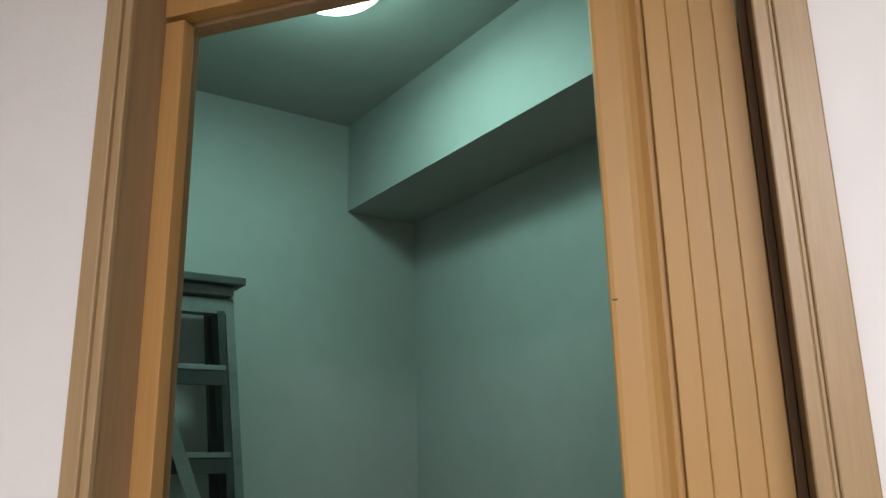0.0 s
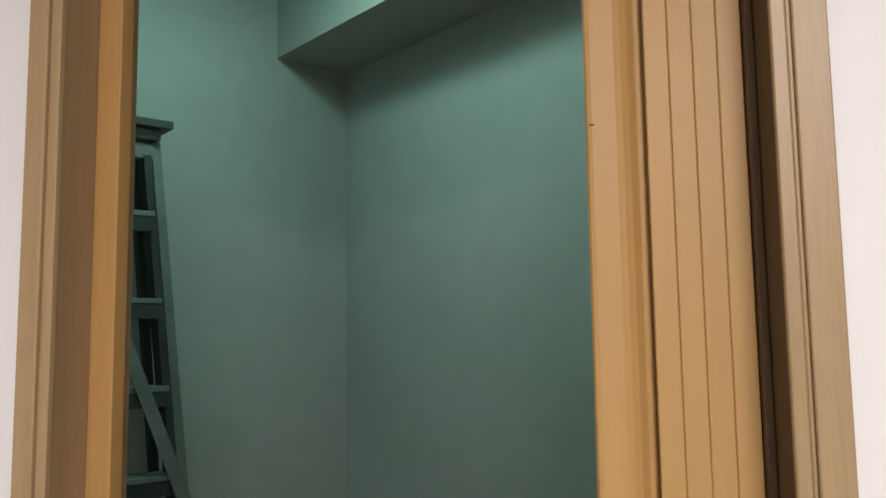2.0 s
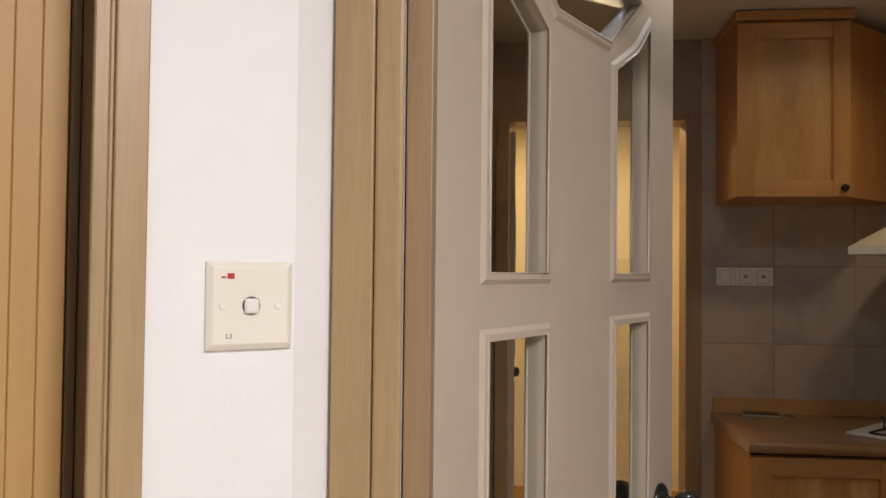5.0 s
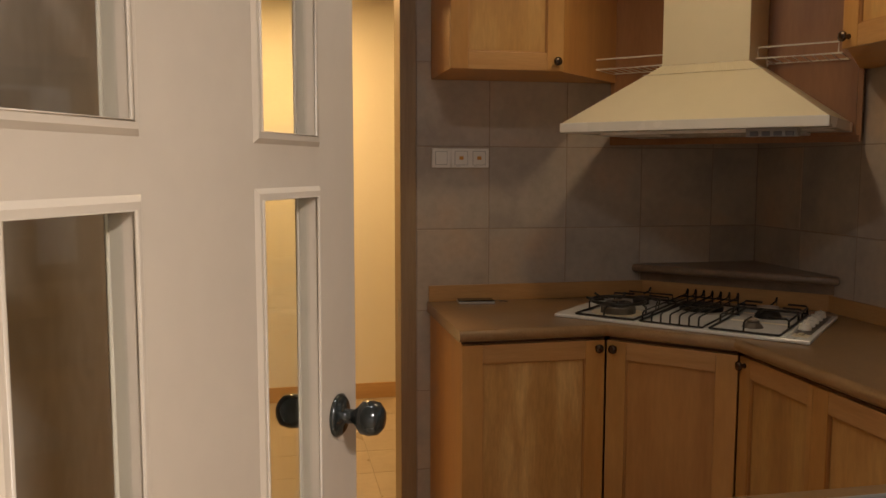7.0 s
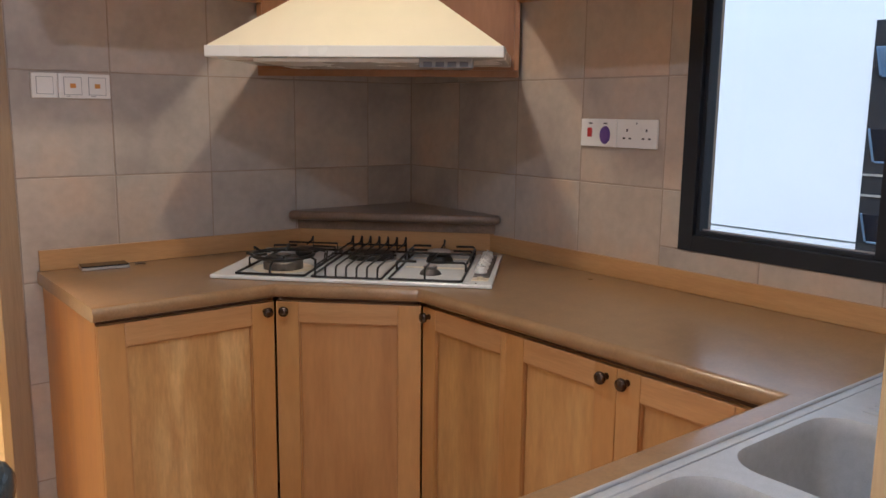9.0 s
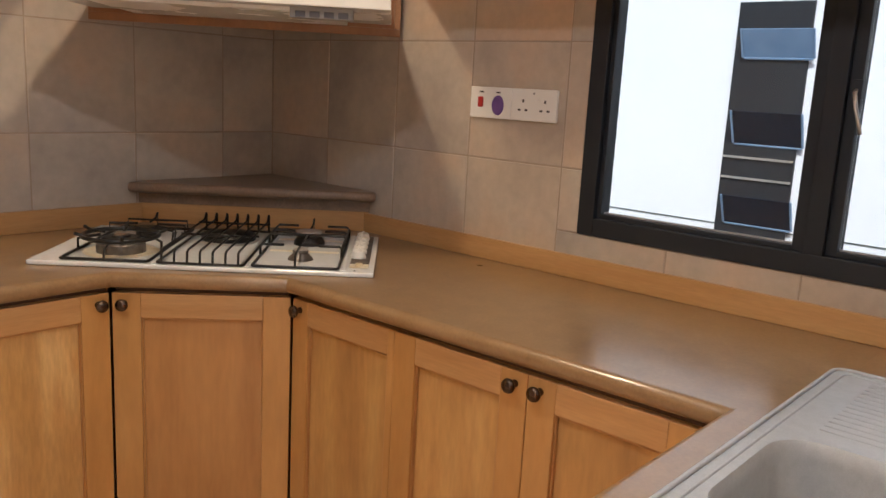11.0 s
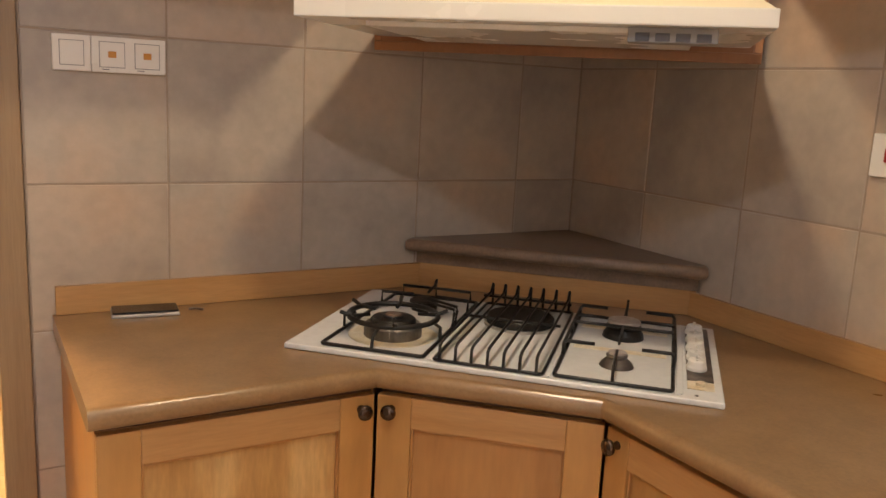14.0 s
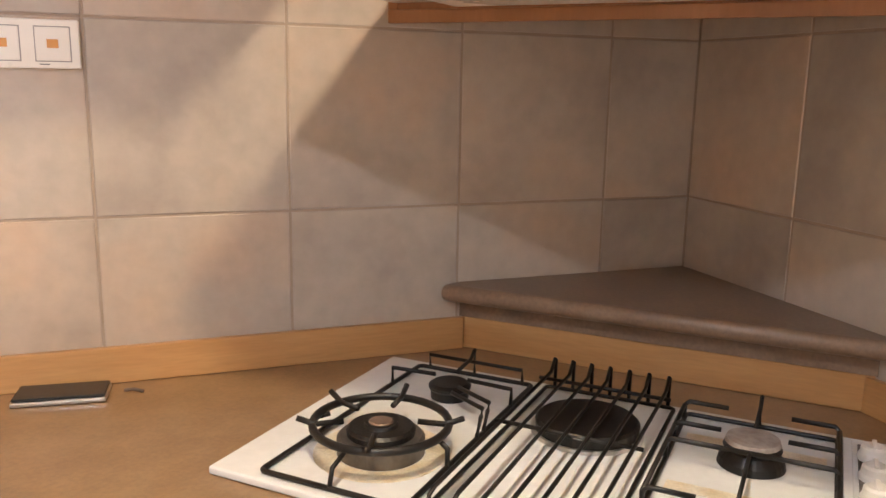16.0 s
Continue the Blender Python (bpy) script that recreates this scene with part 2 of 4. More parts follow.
def glass_mat(name, tint=(1, 1, 1), rough=0.0):
    m = bpy.data.materials.new(name)
    m.use_nodes = True
    nt = m.node_tree
    nt.nodes.remove(nt.nodes["Principled BSDF"])
    tr, gl, mx, fr = (nt.nodes.new("ShaderNode" + k) for k in ("BsdfTransparent", "BsdfGlossy", "MixShader", "LayerWeight"))
    tr.inputs[0].default_value = (*tint, 1)
    gl.inputs["Roughness"].default_value = rough
    fr.inputs[0].default_value = 0.5
    pw, ml = nt.nodes.new("ShaderNodeMath"), nt.nodes.new("ShaderNodeMath")
    pw.operation, ml.operation = "POWER", "MULTIPLY_ADD"
    pw.inputs[1].default_value, ml.inputs[1].default_value, ml.inputs[2].default_value = 4.0, 0.6, 0.03
    nt.links.new(fr.outputs["Facing"], pw.inputs[0])
    nt.links.new(pw.outputs[0], ml.inputs[0])
    nt.links.new(ml.outputs[0], mx.inputs[0])
    nt.links.new(tr.outputs[0], mx.inputs[1])
    nt.links.new(gl.outputs[0], mx.inputs[2])
    nt.links.new(mx.outputs[0], nt.nodes["Material Output"].inputs[0])
    return m


M_GLASS = glass_mat("clear_glass", (0.96, 0.98, 0.97))


# ---- mesh helpers ----
def box(bm, x0, x1, y0, y1, z0, z1, bevel=0.0, seg=2, m=None):
    mt = Matrix.Translation(((x0 + x1) / 2, (y0 + y1) / 2, (z0 + z1) / 2)) @ Matrix.Diagonal((abs(x1 - x0), abs(y1 - y0), abs(z1 - z0), 1))
    g = bmesh.ops.create_cube(bm, size=1, matrix=(m @ mt) if m else mt)
    if bevel:
        es = list({e for v in g["verts"] for e in v.link_edges})
        bmesh.ops.bevel(bm, geom=es, offset=bevel, segments=seg, affect="EDGES", profile=0.6)
    return bm


def prism(bm, pts, z0, z1, bevel=0.0, seg=3, which=None):
    lo = [bm.verts.new((x, y, z0)) for x, y in pts]
    hi = [bm.verts.new((x, y, z1)) for x, y in pts]
    bm.faces.new(lo[::-1])
    bm.faces.new(hi)
    n = len(pts)
    for i in range(n):
        bm.faces.new((lo[i], lo[(i + 1) % n], hi[(i + 1) % n], hi[i]))
    bmesh.ops.recalc_face_normals(bm, faces=bm.faces[:])
    if bevel:
        idx = range(n) if which is None else which
        es = []
        for i in idx:
            a, b = i, (i + 1) % n
            es += [bm.edges.get((lo[a], lo[b])), bm.edges.get((hi[a], hi[b]))]
        bmesh.ops.bevel(bm, geom=es, offset=bevel, segments=seg, affect="EDGES", profile=0.5)
    return bm


def lathe(bm, profile, n=24, m=None):
    m = m or Matrix()
    rings = []
    for r, z in profile:
        if r < 1e-5:
            rings.append([bm.verts.new(m @ Vector((0, 0, z)))])
        else:
            rings.append([bm.verts.new(m @ Vector((r * math.cos(2 * math.pi * i / n), r * math.sin(2 * math.pi * i / n), z))) for i in range(n)])
    for a, b in zip(rings, rings[1:]):
        for i in range(n):
            j = (i + 1) % n
            if len(a) == 1 and len(b) == 1:
                continue
            if len(a) == 1:
                bm.faces.new((a[0], b[i], b[j]))
            elif len(b) == 1:
                bm.faces.new((a[i], a[j], b[0]))
            else:
                bm.faces.new((a[i], a[j], b[j], b[i]))
    bmesh.ops.recalc_face_normals(bm, faces=bm.faces[:])
    return bm


def tube(bm, pts, r, n=8, closed=False):
    pts = [Vector(p) for p in pts]
    rings = []
    k = len(pts)
    for i, p in enumerate(pts):
        a = pts[(i - 1) % k] if (i or closed) else p
        b = pts[(i + 1) % k] if (i < k - 1 or closed) else p
        d = (b - a).normalized()
        up = Vector((0, 0, 1)) if abs(d.z) < 0.9 else Vector((1, 0, 0))
        u = d.cross(up).normalized()
        v = u.cross(d).normalized()
        rings.append([bm.verts.new(p + r * (math.cos(2 * math.pi * j / n) * u + math.sin(2 * math.pi * j / n) * v)) for j in range(n)])
    for i in range(k if closed else k - 1):
        a, b = rings[i], rings[(i + 1) % k]
        off = min(range(n), key=lambda s: (a[0].co - b[s].co).length)
        for j in range(n):
            bm.faces.new((a[j], a[(j + 1) % n], b[(j + 1 + off) % n], b[(j + off) % n]))
    if not closed:
        bm.faces.new(rings[0][::-1])
        bm.faces.new(rings[-1])
    bmesh.ops.recalc_face_normals(bm, faces=bm.faces[:])
    return bm


def mesh_ob(name, bm, material, smooth=False):
    me = bpy.data.meshes.new(name)
    bm.to_mesh(me)
    bm.free()
    me.materials.append(material)
    if smooth == "angle":
        me.shade_smooth()
        me.set_sharp_from_angle(angle=radians(32))
        for p in me.polygons:
            if p.area > 0.02:
                p.use_smooth = False
    elif smooth:
        for p in me.polygons:
            p.use_smooth = True
    return new(name, me)


def part(name, bm, material, parent, label="", smooth=False, kind=""):
    ob = mesh_ob(name, bm, material, smooth)
    ob.parent = parent
    tagged(ob, label=label, kind=kind)
    return ob


def thing(name, place, label, category, group="", turn=0.0):
    ob = new(name)
    ob.empty_display_size = 0.1
    ob.matrix_world = pose(*place, 0, 0, turn)
    return tagged(ob, label, category, group)


def solid(name, bm, material, label, category="", group="", kind="", smooth=False):
    return tagged(mesh_ob(name, bm, material, smooth), label, category, group, kind)


def B():
    return bmesh.new()


def structure(name, bm, material, label):
    return tagged(mesh_ob(name, bm, material), label, kind="structure")


# ---- plan ----
TILE_Z = [-0.08, 0.235, 0.55, 0.865, 1.18, 1.495, 1.81, 2.125, 2.43]
KX_W, KY_S = -2.30, -2.47
K_CEIL = 2.43
HALL_CEIL = 2.62
STORE_CEIL = 2.91
WALL_O = (-2.468, -2.651)
WALL_TURN = 36.72
WU = Vector((math.cos(radians(WALL_TURN)), math.sin(radians(WALL_TURN)), 0))
WV = Vector((-WU.y, WU.x, 0))
WALL_M = pose(WALL_O[0], WALL_O[1], 0, 0, 0, WALL_TURN)

# floors
floor = new("floor")
tagged(floor, "beige ceramic tiled floor through hall and kitchen", kind="structure")
part("slab", box(B(), -6.2, 1.0, -6.2, 2.2, -0.2, -0.004), M_FLOOR, floor)

# kitchen walls
bm = B()
box(bm, -1.40, 0.18, -0.0075, 0.12, 0, K_CEIL)
box(bm, -2.24, -1.40, 0.0, 0.12, 2.12, K_CEIL)
box(bm, -2.42, -2.24, 0.0, 0.12, 0, K_CEIL)
wall_north = structure("wall_north", bm, M_GROUT, "tiled kitchen wall with doorway to a lit passage")
WIN = (-2.355, -1.289, 1.017, 1.749)
EAST = 0.030
bm = B()
GF = EAST + 0.0015
box(bm, GF, 0.18, KY_S, WIN[0], 0, K_CEIL)
box(bm, GF, 0.18, WIN[1], -0.0076, 0, K_CEIL)
box(bm, GF, 0.18, WIN[0], WIN[1], 0, WIN[2])
box(bm, GF, 0.18, WIN[0], WIN[1], WIN[3], K_CEIL)
wall_east = structure("wall_east", bm, M_GROUT, "tiled kitchen wall with a black framed window")
structure("wall_kitchen_west", box(B(), KX_W - 0.1, KX_W, KY_S, 0, 0, K_CEIL), M_GROUT, "plain brown-grey kitchen side wall")
bm = B()
box(bm, -1.344, 0.18, -2.50, KY_S, 0, K_CEIL)
box(bm, -2.31, -2.23, -2.498, -2.40, 0, K_CEIL)
box(bm, -2.20, -1.344, -2.50, KY_S, 2.125, K_CEIL)
structure("wall_kitchen_south", bm, M_WHITE, "white painted wall holding the kitchen doorway")
# ceiling leaves a small recess, added to keep the kitchen lamp out of view
bm = B()
box(bm, KX_W - 0.1, -1.005, KY_S, 0.12, K_CEIL, K_CEIL + 0.1)
box(bm, -0.815, 0.18, KY_S, 0.12, K_CEIL, K_CEIL + 0.1)
box(bm, -1.005, -0.815, KY_S, -1.095, K_CEIL, K_CEIL + 0.1)
box(bm, -1.005, -0.815, -0.905, 0.12, K_CEIL, K_CEIL + 0.1)
box(bm, -1.005, -0.815, -1.095, -0.905, 2.482, K_CEIL + 0.1)
structure("ceiling_kitchen", bm, M_CEIL, "off-white kitchen ceiling with an added recess hiding the lamp")

# passage behind the north doorway
structure("wall_passage_north", box(B(), -3.4, 0.2, 1.85, 1.97, 0, 2.5), M_CREAM, "cream painted wall of the lit passage")
structure("wall_passage_west", box(B(), -3.52, -3.4, 0.12, 1.97, 0, 2.5), M_CREAM, "cream painted end wall of the lit passage")
structure("wall_passage_east", box(B(), 0.2, 0.32, 0.12, 1.97, 0, 2.5), M_CREAM, "cream painted end wall of the lit passage")
structure("wall_passage_south", box(B(), -3.4, -2.42, 0.12, 0.24, 0, 2.5), M_CREAM, "cream painted wall of the lit passage")
structure("ceiling_passage", box(B(), -3.52, 0.32, 0.121, 1.97, 2.5, 2.6), M_CEIL, "plain passage ceiling")
structure("baseboard_passage", box(B(), -3.4, 0.2, 1.835, 1.849, 0, 0.095, 0.003), M_BASE, "varnished oak baseboard along the passage wall")

# hall and store
bm = B()
L0, L1 = -3.2, -0.914
box(bm, L0, -0.905, 0, 0.115, 0, HALL_CEIL)
box(bm, -0.905, -0.012, 0, 0.115, 2.30, HALL_CEIL)
box(bm, -0.012, 0.158, 0, 0.115, 0, HALL_CEIL)
bmesh.ops.transform(bm, matrix=WALL_M, verts=bm.verts[:])
structure("wall_hall", bm, M_WHITE, "white painted hall wall with the store doorway")
bm = B()
prism(bm, [(-2.341, -2.556), (-2.309, -2.499), (-2.309, -2.40), (-2.42, -2.40), (-2.42, -2.60)], 0, HALL_CEIL)
structure("wall_hall_return", bm, M_WHITE, "white painted wall return beside the kitchen door")
bm = B()
box(bm, -1.344, 1.0, -2.62, -2.501, 0, HALL_CEIL)
box(bm, 0.9, 1.0, -6.1, -2.62, 0, HALL_CEIL)
box(bm, -5.3, 1.0, -6.2, -6.1, 0, HALL_CEIL)
box(bm, -5.3, -5.2, -6.1, -4.5, 0, HALL_CEIL)
box(bm, -2.31, -1.344, -2.60, -2.501, 2.125, HALL_CEIL)
structure("wall_hall_rear", bm, M_WHITE, "plain white walls closing the hall")
structure("ceiling_hall", prism(B(), [(-5.3, -6.2), (1.0, -6.2), (1.0, -2.5), (-2.31, -2.5), (-2.36, -2.52), (-5.3, -4.72)], HALL_CEIL, HALL_CEIL + 0.1), M_CEIL, "plain white hall ceiling")
structure("wall_store_west", box(B(), -4.90, -4.78, -4.7, -1.55, 0, STORE_CEIL), M_STORE, "matt grey painted store wall")
structure("wall_store_north", box(B(), -4.78, -2.42, -1.67, -1.55, 0, STORE_CEIL), M_STORE, "matt grey painted store wall")
structure("wall_store_east", box(B(), -2.50, -2.42, -2.50, -1.67, 0, STORE_CEIL), M_STORE, "matt grey painted store wall")
structure("wall_store_south", box(B(), -5.2, -2.42, -4.9, -4.7, HALL_CEIL, STORE_CEIL), M_STORE, "matt grey painted store wall")
bm = B()
box(bm, -3.2, 0.20, 0.0, 0.10, HALL_CEIL, STORE_CEIL)
bmesh.ops.transform(bm, matrix=WALL_M, verts=bm.verts[:])
structure("wall_store_upper", bm, M_STORE, "store wall above the doorway")
structure("beam_store", box(B(), -4.78, -2.50, -1.981, -1.672, 2.552, STORE_CEIL), M_STORE, "boxed beam along the store ceiling")
structure("ceiling_store", box(B(), -5.3, -2.3, -5.0, -1.5, STORE_CEIL, STORE_CEIL + 0.1), M_STORE, "plain store ceiling")

# store doorway: casing, reveal, stops
door_1 = new("door_1")
door_1.matrix_world = WALL_M
tagged(door_1, "light oak doorway of the store with folding door pushed aside", kind="structure")


def casing(bm, s_out, s_in, z1, face=-0.014):
    d = 1 if s_in > s_out else -1
    w = abs(s_in - s_out)
    for a, b, p in ((0.0, 0.62, 0.0), (0.62, 0.72, 0.006), (0.72, 1.0, 0.003)):
        x0, x1 = s_out + d * w * a, s_out + d * w * b
        box(bm, min(x0, x1), max(x0, x1), face + p, 0.0, 0, z1, 0.0015, 1)
    return bm


part("casing", casing(B(), -0.901, -0.858, 2.40), M_JAMB, door_1)
part("casing", casing(B(), -0.002, -0.054, 2.40), M_JAMB, door_1)
part("head_casing", box(B(), -0.858, -0.054, -0.014, 0.0, 2.32, 2.37, 0.002), M_JAMB, door_1)
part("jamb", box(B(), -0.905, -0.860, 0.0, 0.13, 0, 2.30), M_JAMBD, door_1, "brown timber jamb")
# right jamb painted near-black for the shade beside the door stack
part("jamb", box(B(), -0.052, -0.012, 0.001, 0.40, 0, 2.30), M_JAMBSHADE, door_1, "brown timber jamb")
part("head_jamb", box(B(), -0.860, -0.052, 0.0, 0.13, 2.288, 2.299), M_JAMBD, door_1, "brown timber head")
part("stop", box(B(), -0.860, -0.826, 0.064, 0.09, 0, 2.222, 0.002), M_FOLDD, door_1, "orange-brown closing strip")
part("stop_edge", box(B(), -0.860, -0.841, 0.0905, 0.125, 0, 2.235, 0.006, 3), M_JAMBD, door_1, "dark brown rounded strip")
part("track", box(B(), -0.860, -0.052, 0.062, 0.09, 2.230, 2.286, 0.002), M_FOLDD, door_1, "orange-brown head track")
part("track_edge", box(B(), -0.860, -0.052, 0.0905, 0.125, 2.224, 2.286, 0.006, 3), M_JAMBD, door_1, "dark brown head moulding")

folding_door = new("folding_door")
folding_door.matrix_world = WALL_M
tagged(folding_door, "tan laminate folding door stacked open against the jamb", "folding door")
for i in range(4):
    s = -0.172 + i * 0.0273
    part("panel", box(B(), s + 0.0002, s + 0.0271, 0.12, 0.34, 0.02, 2.19, 0.0012, 1), M_FOLD, folding_door)
part("lead_panel", prism(B(), [(-0.243, 0.165), (-0.243, 0.140), (-0.240, 0.136), (-0.235, 0.135), (-0.207, 0.1355), (-0.199, 0.1385), (-0.191, 0.144), (-0.184, 0.152), (-0.178, 0.160), (-0.178, 0.165)], 0.02, 2.19), M_FOLD, folding_door, "tan lead stile with a small nick")
part("hinge_strip", box(B(), -0.186, -0.1725, 0.150, 0.175, 0.02, 2.19, 0.008, 3), M_FOLD, folding_door, "recessed tan hinge strip")
# added strip closes the gap at the stack, coloured as its shade
part("jamb_lining", box(B(), -0.0620, -0.0525, 0.100, 0.119, 0.02, 2.19, 0.001, 1), M_JAMBSHADE, door_1, "added strip painted as shade in the jamb gap")
part("latch", box(B(), -0.236, -0.208, 0.118, 0.135, 1.16, 1.290, 0.002), M_FOLD, folding_door, "small pale latch block")
part("nick", box(B(), -0.2385, -0.2325, 0.1345, 0.1355, 1.7585, 1.7605), M_SHADOWLINE, folding_door, "small dark nick")

# hall switch
switch = new("light_switch")
switch.matrix_world = WALL_M @ pose(0.1068, 0, 1.425)
tagged(switch, "square ivory switch with one rocker on the white hall wall", "light switch")
bm = B()
v = []
for hw, y in ((0.047, 0.0), (0.047, -0.0045), (0.0415, -0.0085), (0.040, -0.009)):
    v.append([bm.verts.new((a * hw, y, b * hw)) for a, b in ((-1, -1), (1, -1), (1, 1), (-1, 1))])
for a, b in zip(v, v[1:]):
    for k in range(4):
        bm.faces.new((a[k], a[(k + 1) % 4], b[(k + 1) % 4], b[k]))
bm.faces.new(v[-1])
bmesh.ops.recalc_face_normals(bm, faces=bm.faces[:])
part("plate", bm, M_PLATE, switch)
part("bezel", lathe(B(), [(0, 0.0), (0.0098, 0.0), (0.0098, 0.0008), (0.0085, 0.0012)], 24, pose(0, -0.009, 0, 90)), M_SHADOWLINE, switch, "thin dark rocker surround")
part("rocker", box(B(), -0.0078, 0.0078, -0.0135, -0.0095, -0.0082, 0.0082, 0.0038, 3), M_PLASTIC, switch)
for a in (-0.030, 0.030):
    part("screw_cover", lathe(B(), [(0, 0.0012), (0.0036, 0.0012), (0.0045, 0)], 16, pose(a, -0.009, 0, 90)), M_PLASTIC, switch)
part("red_mark", box(B(), -0.026, -0.0185, -0.0096, -0.009, 0.0285, 0.0345), M_RED, switch)
part("red_tick", box(B(), -0.0325, -0.0275, -0.0096, -0.009, 0.0295, 0.0312), M_RED, switch)
for k, z in enumerate((0.031, 0.026, 0.020, -0.018, -0.026)):
    part("moulded_line", box(B(), -0.012, 0.014, -0.0096, -0.009, z, z + 0.0007), M_PLASTIC, switch)
font = bpy.data.curves.new("lettering", "FONT")
font.body, font.size, font.extrude = "L3", 0.0072, 0.0002
src = new("lettering_source", font)
made = bpy.data.meshes.new_from_object(src.evaluated_get(bpy.context.evaluated_depsgraph_get()))
bpy.data.objects.remove(src)
made.materials.clear()
made.materials.append(M_GREY)
lettering = new("lettering", made)
lettering.parent = switch
lettering.matrix_local = pose(-0.027, -0.0093, -0.0345, 90)

# kitchen doorway
door_2 = new("door_2")
tagged(door_2, "light oak doorway into the kitchen", kind="structure")
part("casing", box(B(), -2.309, -2.262, -2.516, -2.500, 0, 2.19, 0.002), M_JAMB, door_2)
part("casing_edge", box(B(), -2.261, -2.228, -2.512, -2.500, 0, 2.12, 0.004, 2), M_JAMB, door_2)
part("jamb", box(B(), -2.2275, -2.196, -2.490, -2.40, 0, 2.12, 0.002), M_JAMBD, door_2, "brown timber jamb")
part("jamb", box(B(), -1.362, -1.345, -2.635, -2.44, 0, 2.12, 0.002), M_JAMB, door_2)
part("casing", box(B(), -1.362, -1.30, -2.650, -2.6355, 0, 2.19, 0.002), M_JAMB, door_2)
part("head_jamb", box(B(), -2.195, -1.363, -2.60, -2.44, 2.09, 2.12, 0.002), M_JAMB, door_2)

# north doorway frame
door_3 = new("door_3")
tagged(door_3, "brown timber doorway to the lit passage", kind="structure")
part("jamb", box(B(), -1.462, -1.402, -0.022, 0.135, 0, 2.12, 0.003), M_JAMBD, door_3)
part("jamb", box(B(), -2.238, -2.185, -0.022, 0.135, 0, 2.12, 0.003), M_JAMB, door_3)
part("head_jamb", box(B(), -2.185, -1.462, -0.022, 0.135, 2.09, 2.12, 0.003), M_JAMB, door_3)
part("strike", box(B(), -1.4625, -1.4615, 0.02, 0.05, 0.82, 0.90), M_KNOB, door_3, "small bronze strike plate")


def knob(parent, place, direction, r=0.030):
    m = Matrix.Translation(place) @ Vector(direction).to_track_quat("Z", "Y").to_matrix().to_4x4()
    k = part("door_knob", lathe(B(), [(0.0, 0.0), (0.036, 0.0), (0.037, 0.004), (0.030, 0.010), (0.013, 0.013), (0.012, 0.030), (0.018, 0.036),
             (r * 0.92, 0.045), (r, 0.058), (r * 0.9, 0.072), (r * 0.6, 0.080), (0, 0.083)], 28, m), M_BLACK, parent, "glossy black round door knob", smooth=True)
    return k


def ring_frame(bm, pts, w, y0, y1):
    """A mitred moulding of width w outside the closed polygon pts (x, z), from y0 to y1."""
    n = len(pts)
    c = Vector((sum(p[0] for p in pts) / n, sum(p[1] for p in pts) / n))
    outer = []
    for i in range(n):
        p, a, b = Vector(pts[i]), Vector(pts[i - 1]), Vector(pts[(i + 1) % n])
        d1, d2 = (p - a).normalized(), (b - p).normalized()
        n1, n2 = Vector((d1.y, -d1.x)), Vector((d2.y, -d2.x))
        if n1.dot(p - c) < 0:
            n1, n2 = -n1, -n2
        k = (n1 + n2).normalized()
        outer.append(p + k * (w / max(0.35, k.dot(n1))))
    inn_f = [bm.verts.new((p[0], y1, p[1])) for p in pts]
    inn_b = [bm.verts.new((p[0], y0, p[1])) for p in pts]
    mid = [bm.verts.new(((p[0] * 0.45 + o.x * 0.55), y1, (p[1] * 0.45 + o.y * 0.55))) for p, o in zip(pts, outer)]
    out_b = [bm.verts.new((o.x, y0, o.y)) for o in outer]
    for i in range(n):
        j = (i + 1) % n
        bm.faces.new((inn_b[i], inn_b[j], inn_f[j], inn_f[i]))
        bm.faces.new((inn_f[i], inn_f[j], mid[j], mid[i]))
        bm.faces.new((mid[i], mid[j], out_b[j], out_b[i]))
        bm.faces.new((out_b[i], out_b[j], inn_b[j], inn_b[i]))
    bmesh.ops.recalc_face_normals(bm, faces=bm.faces[:])
    return bm


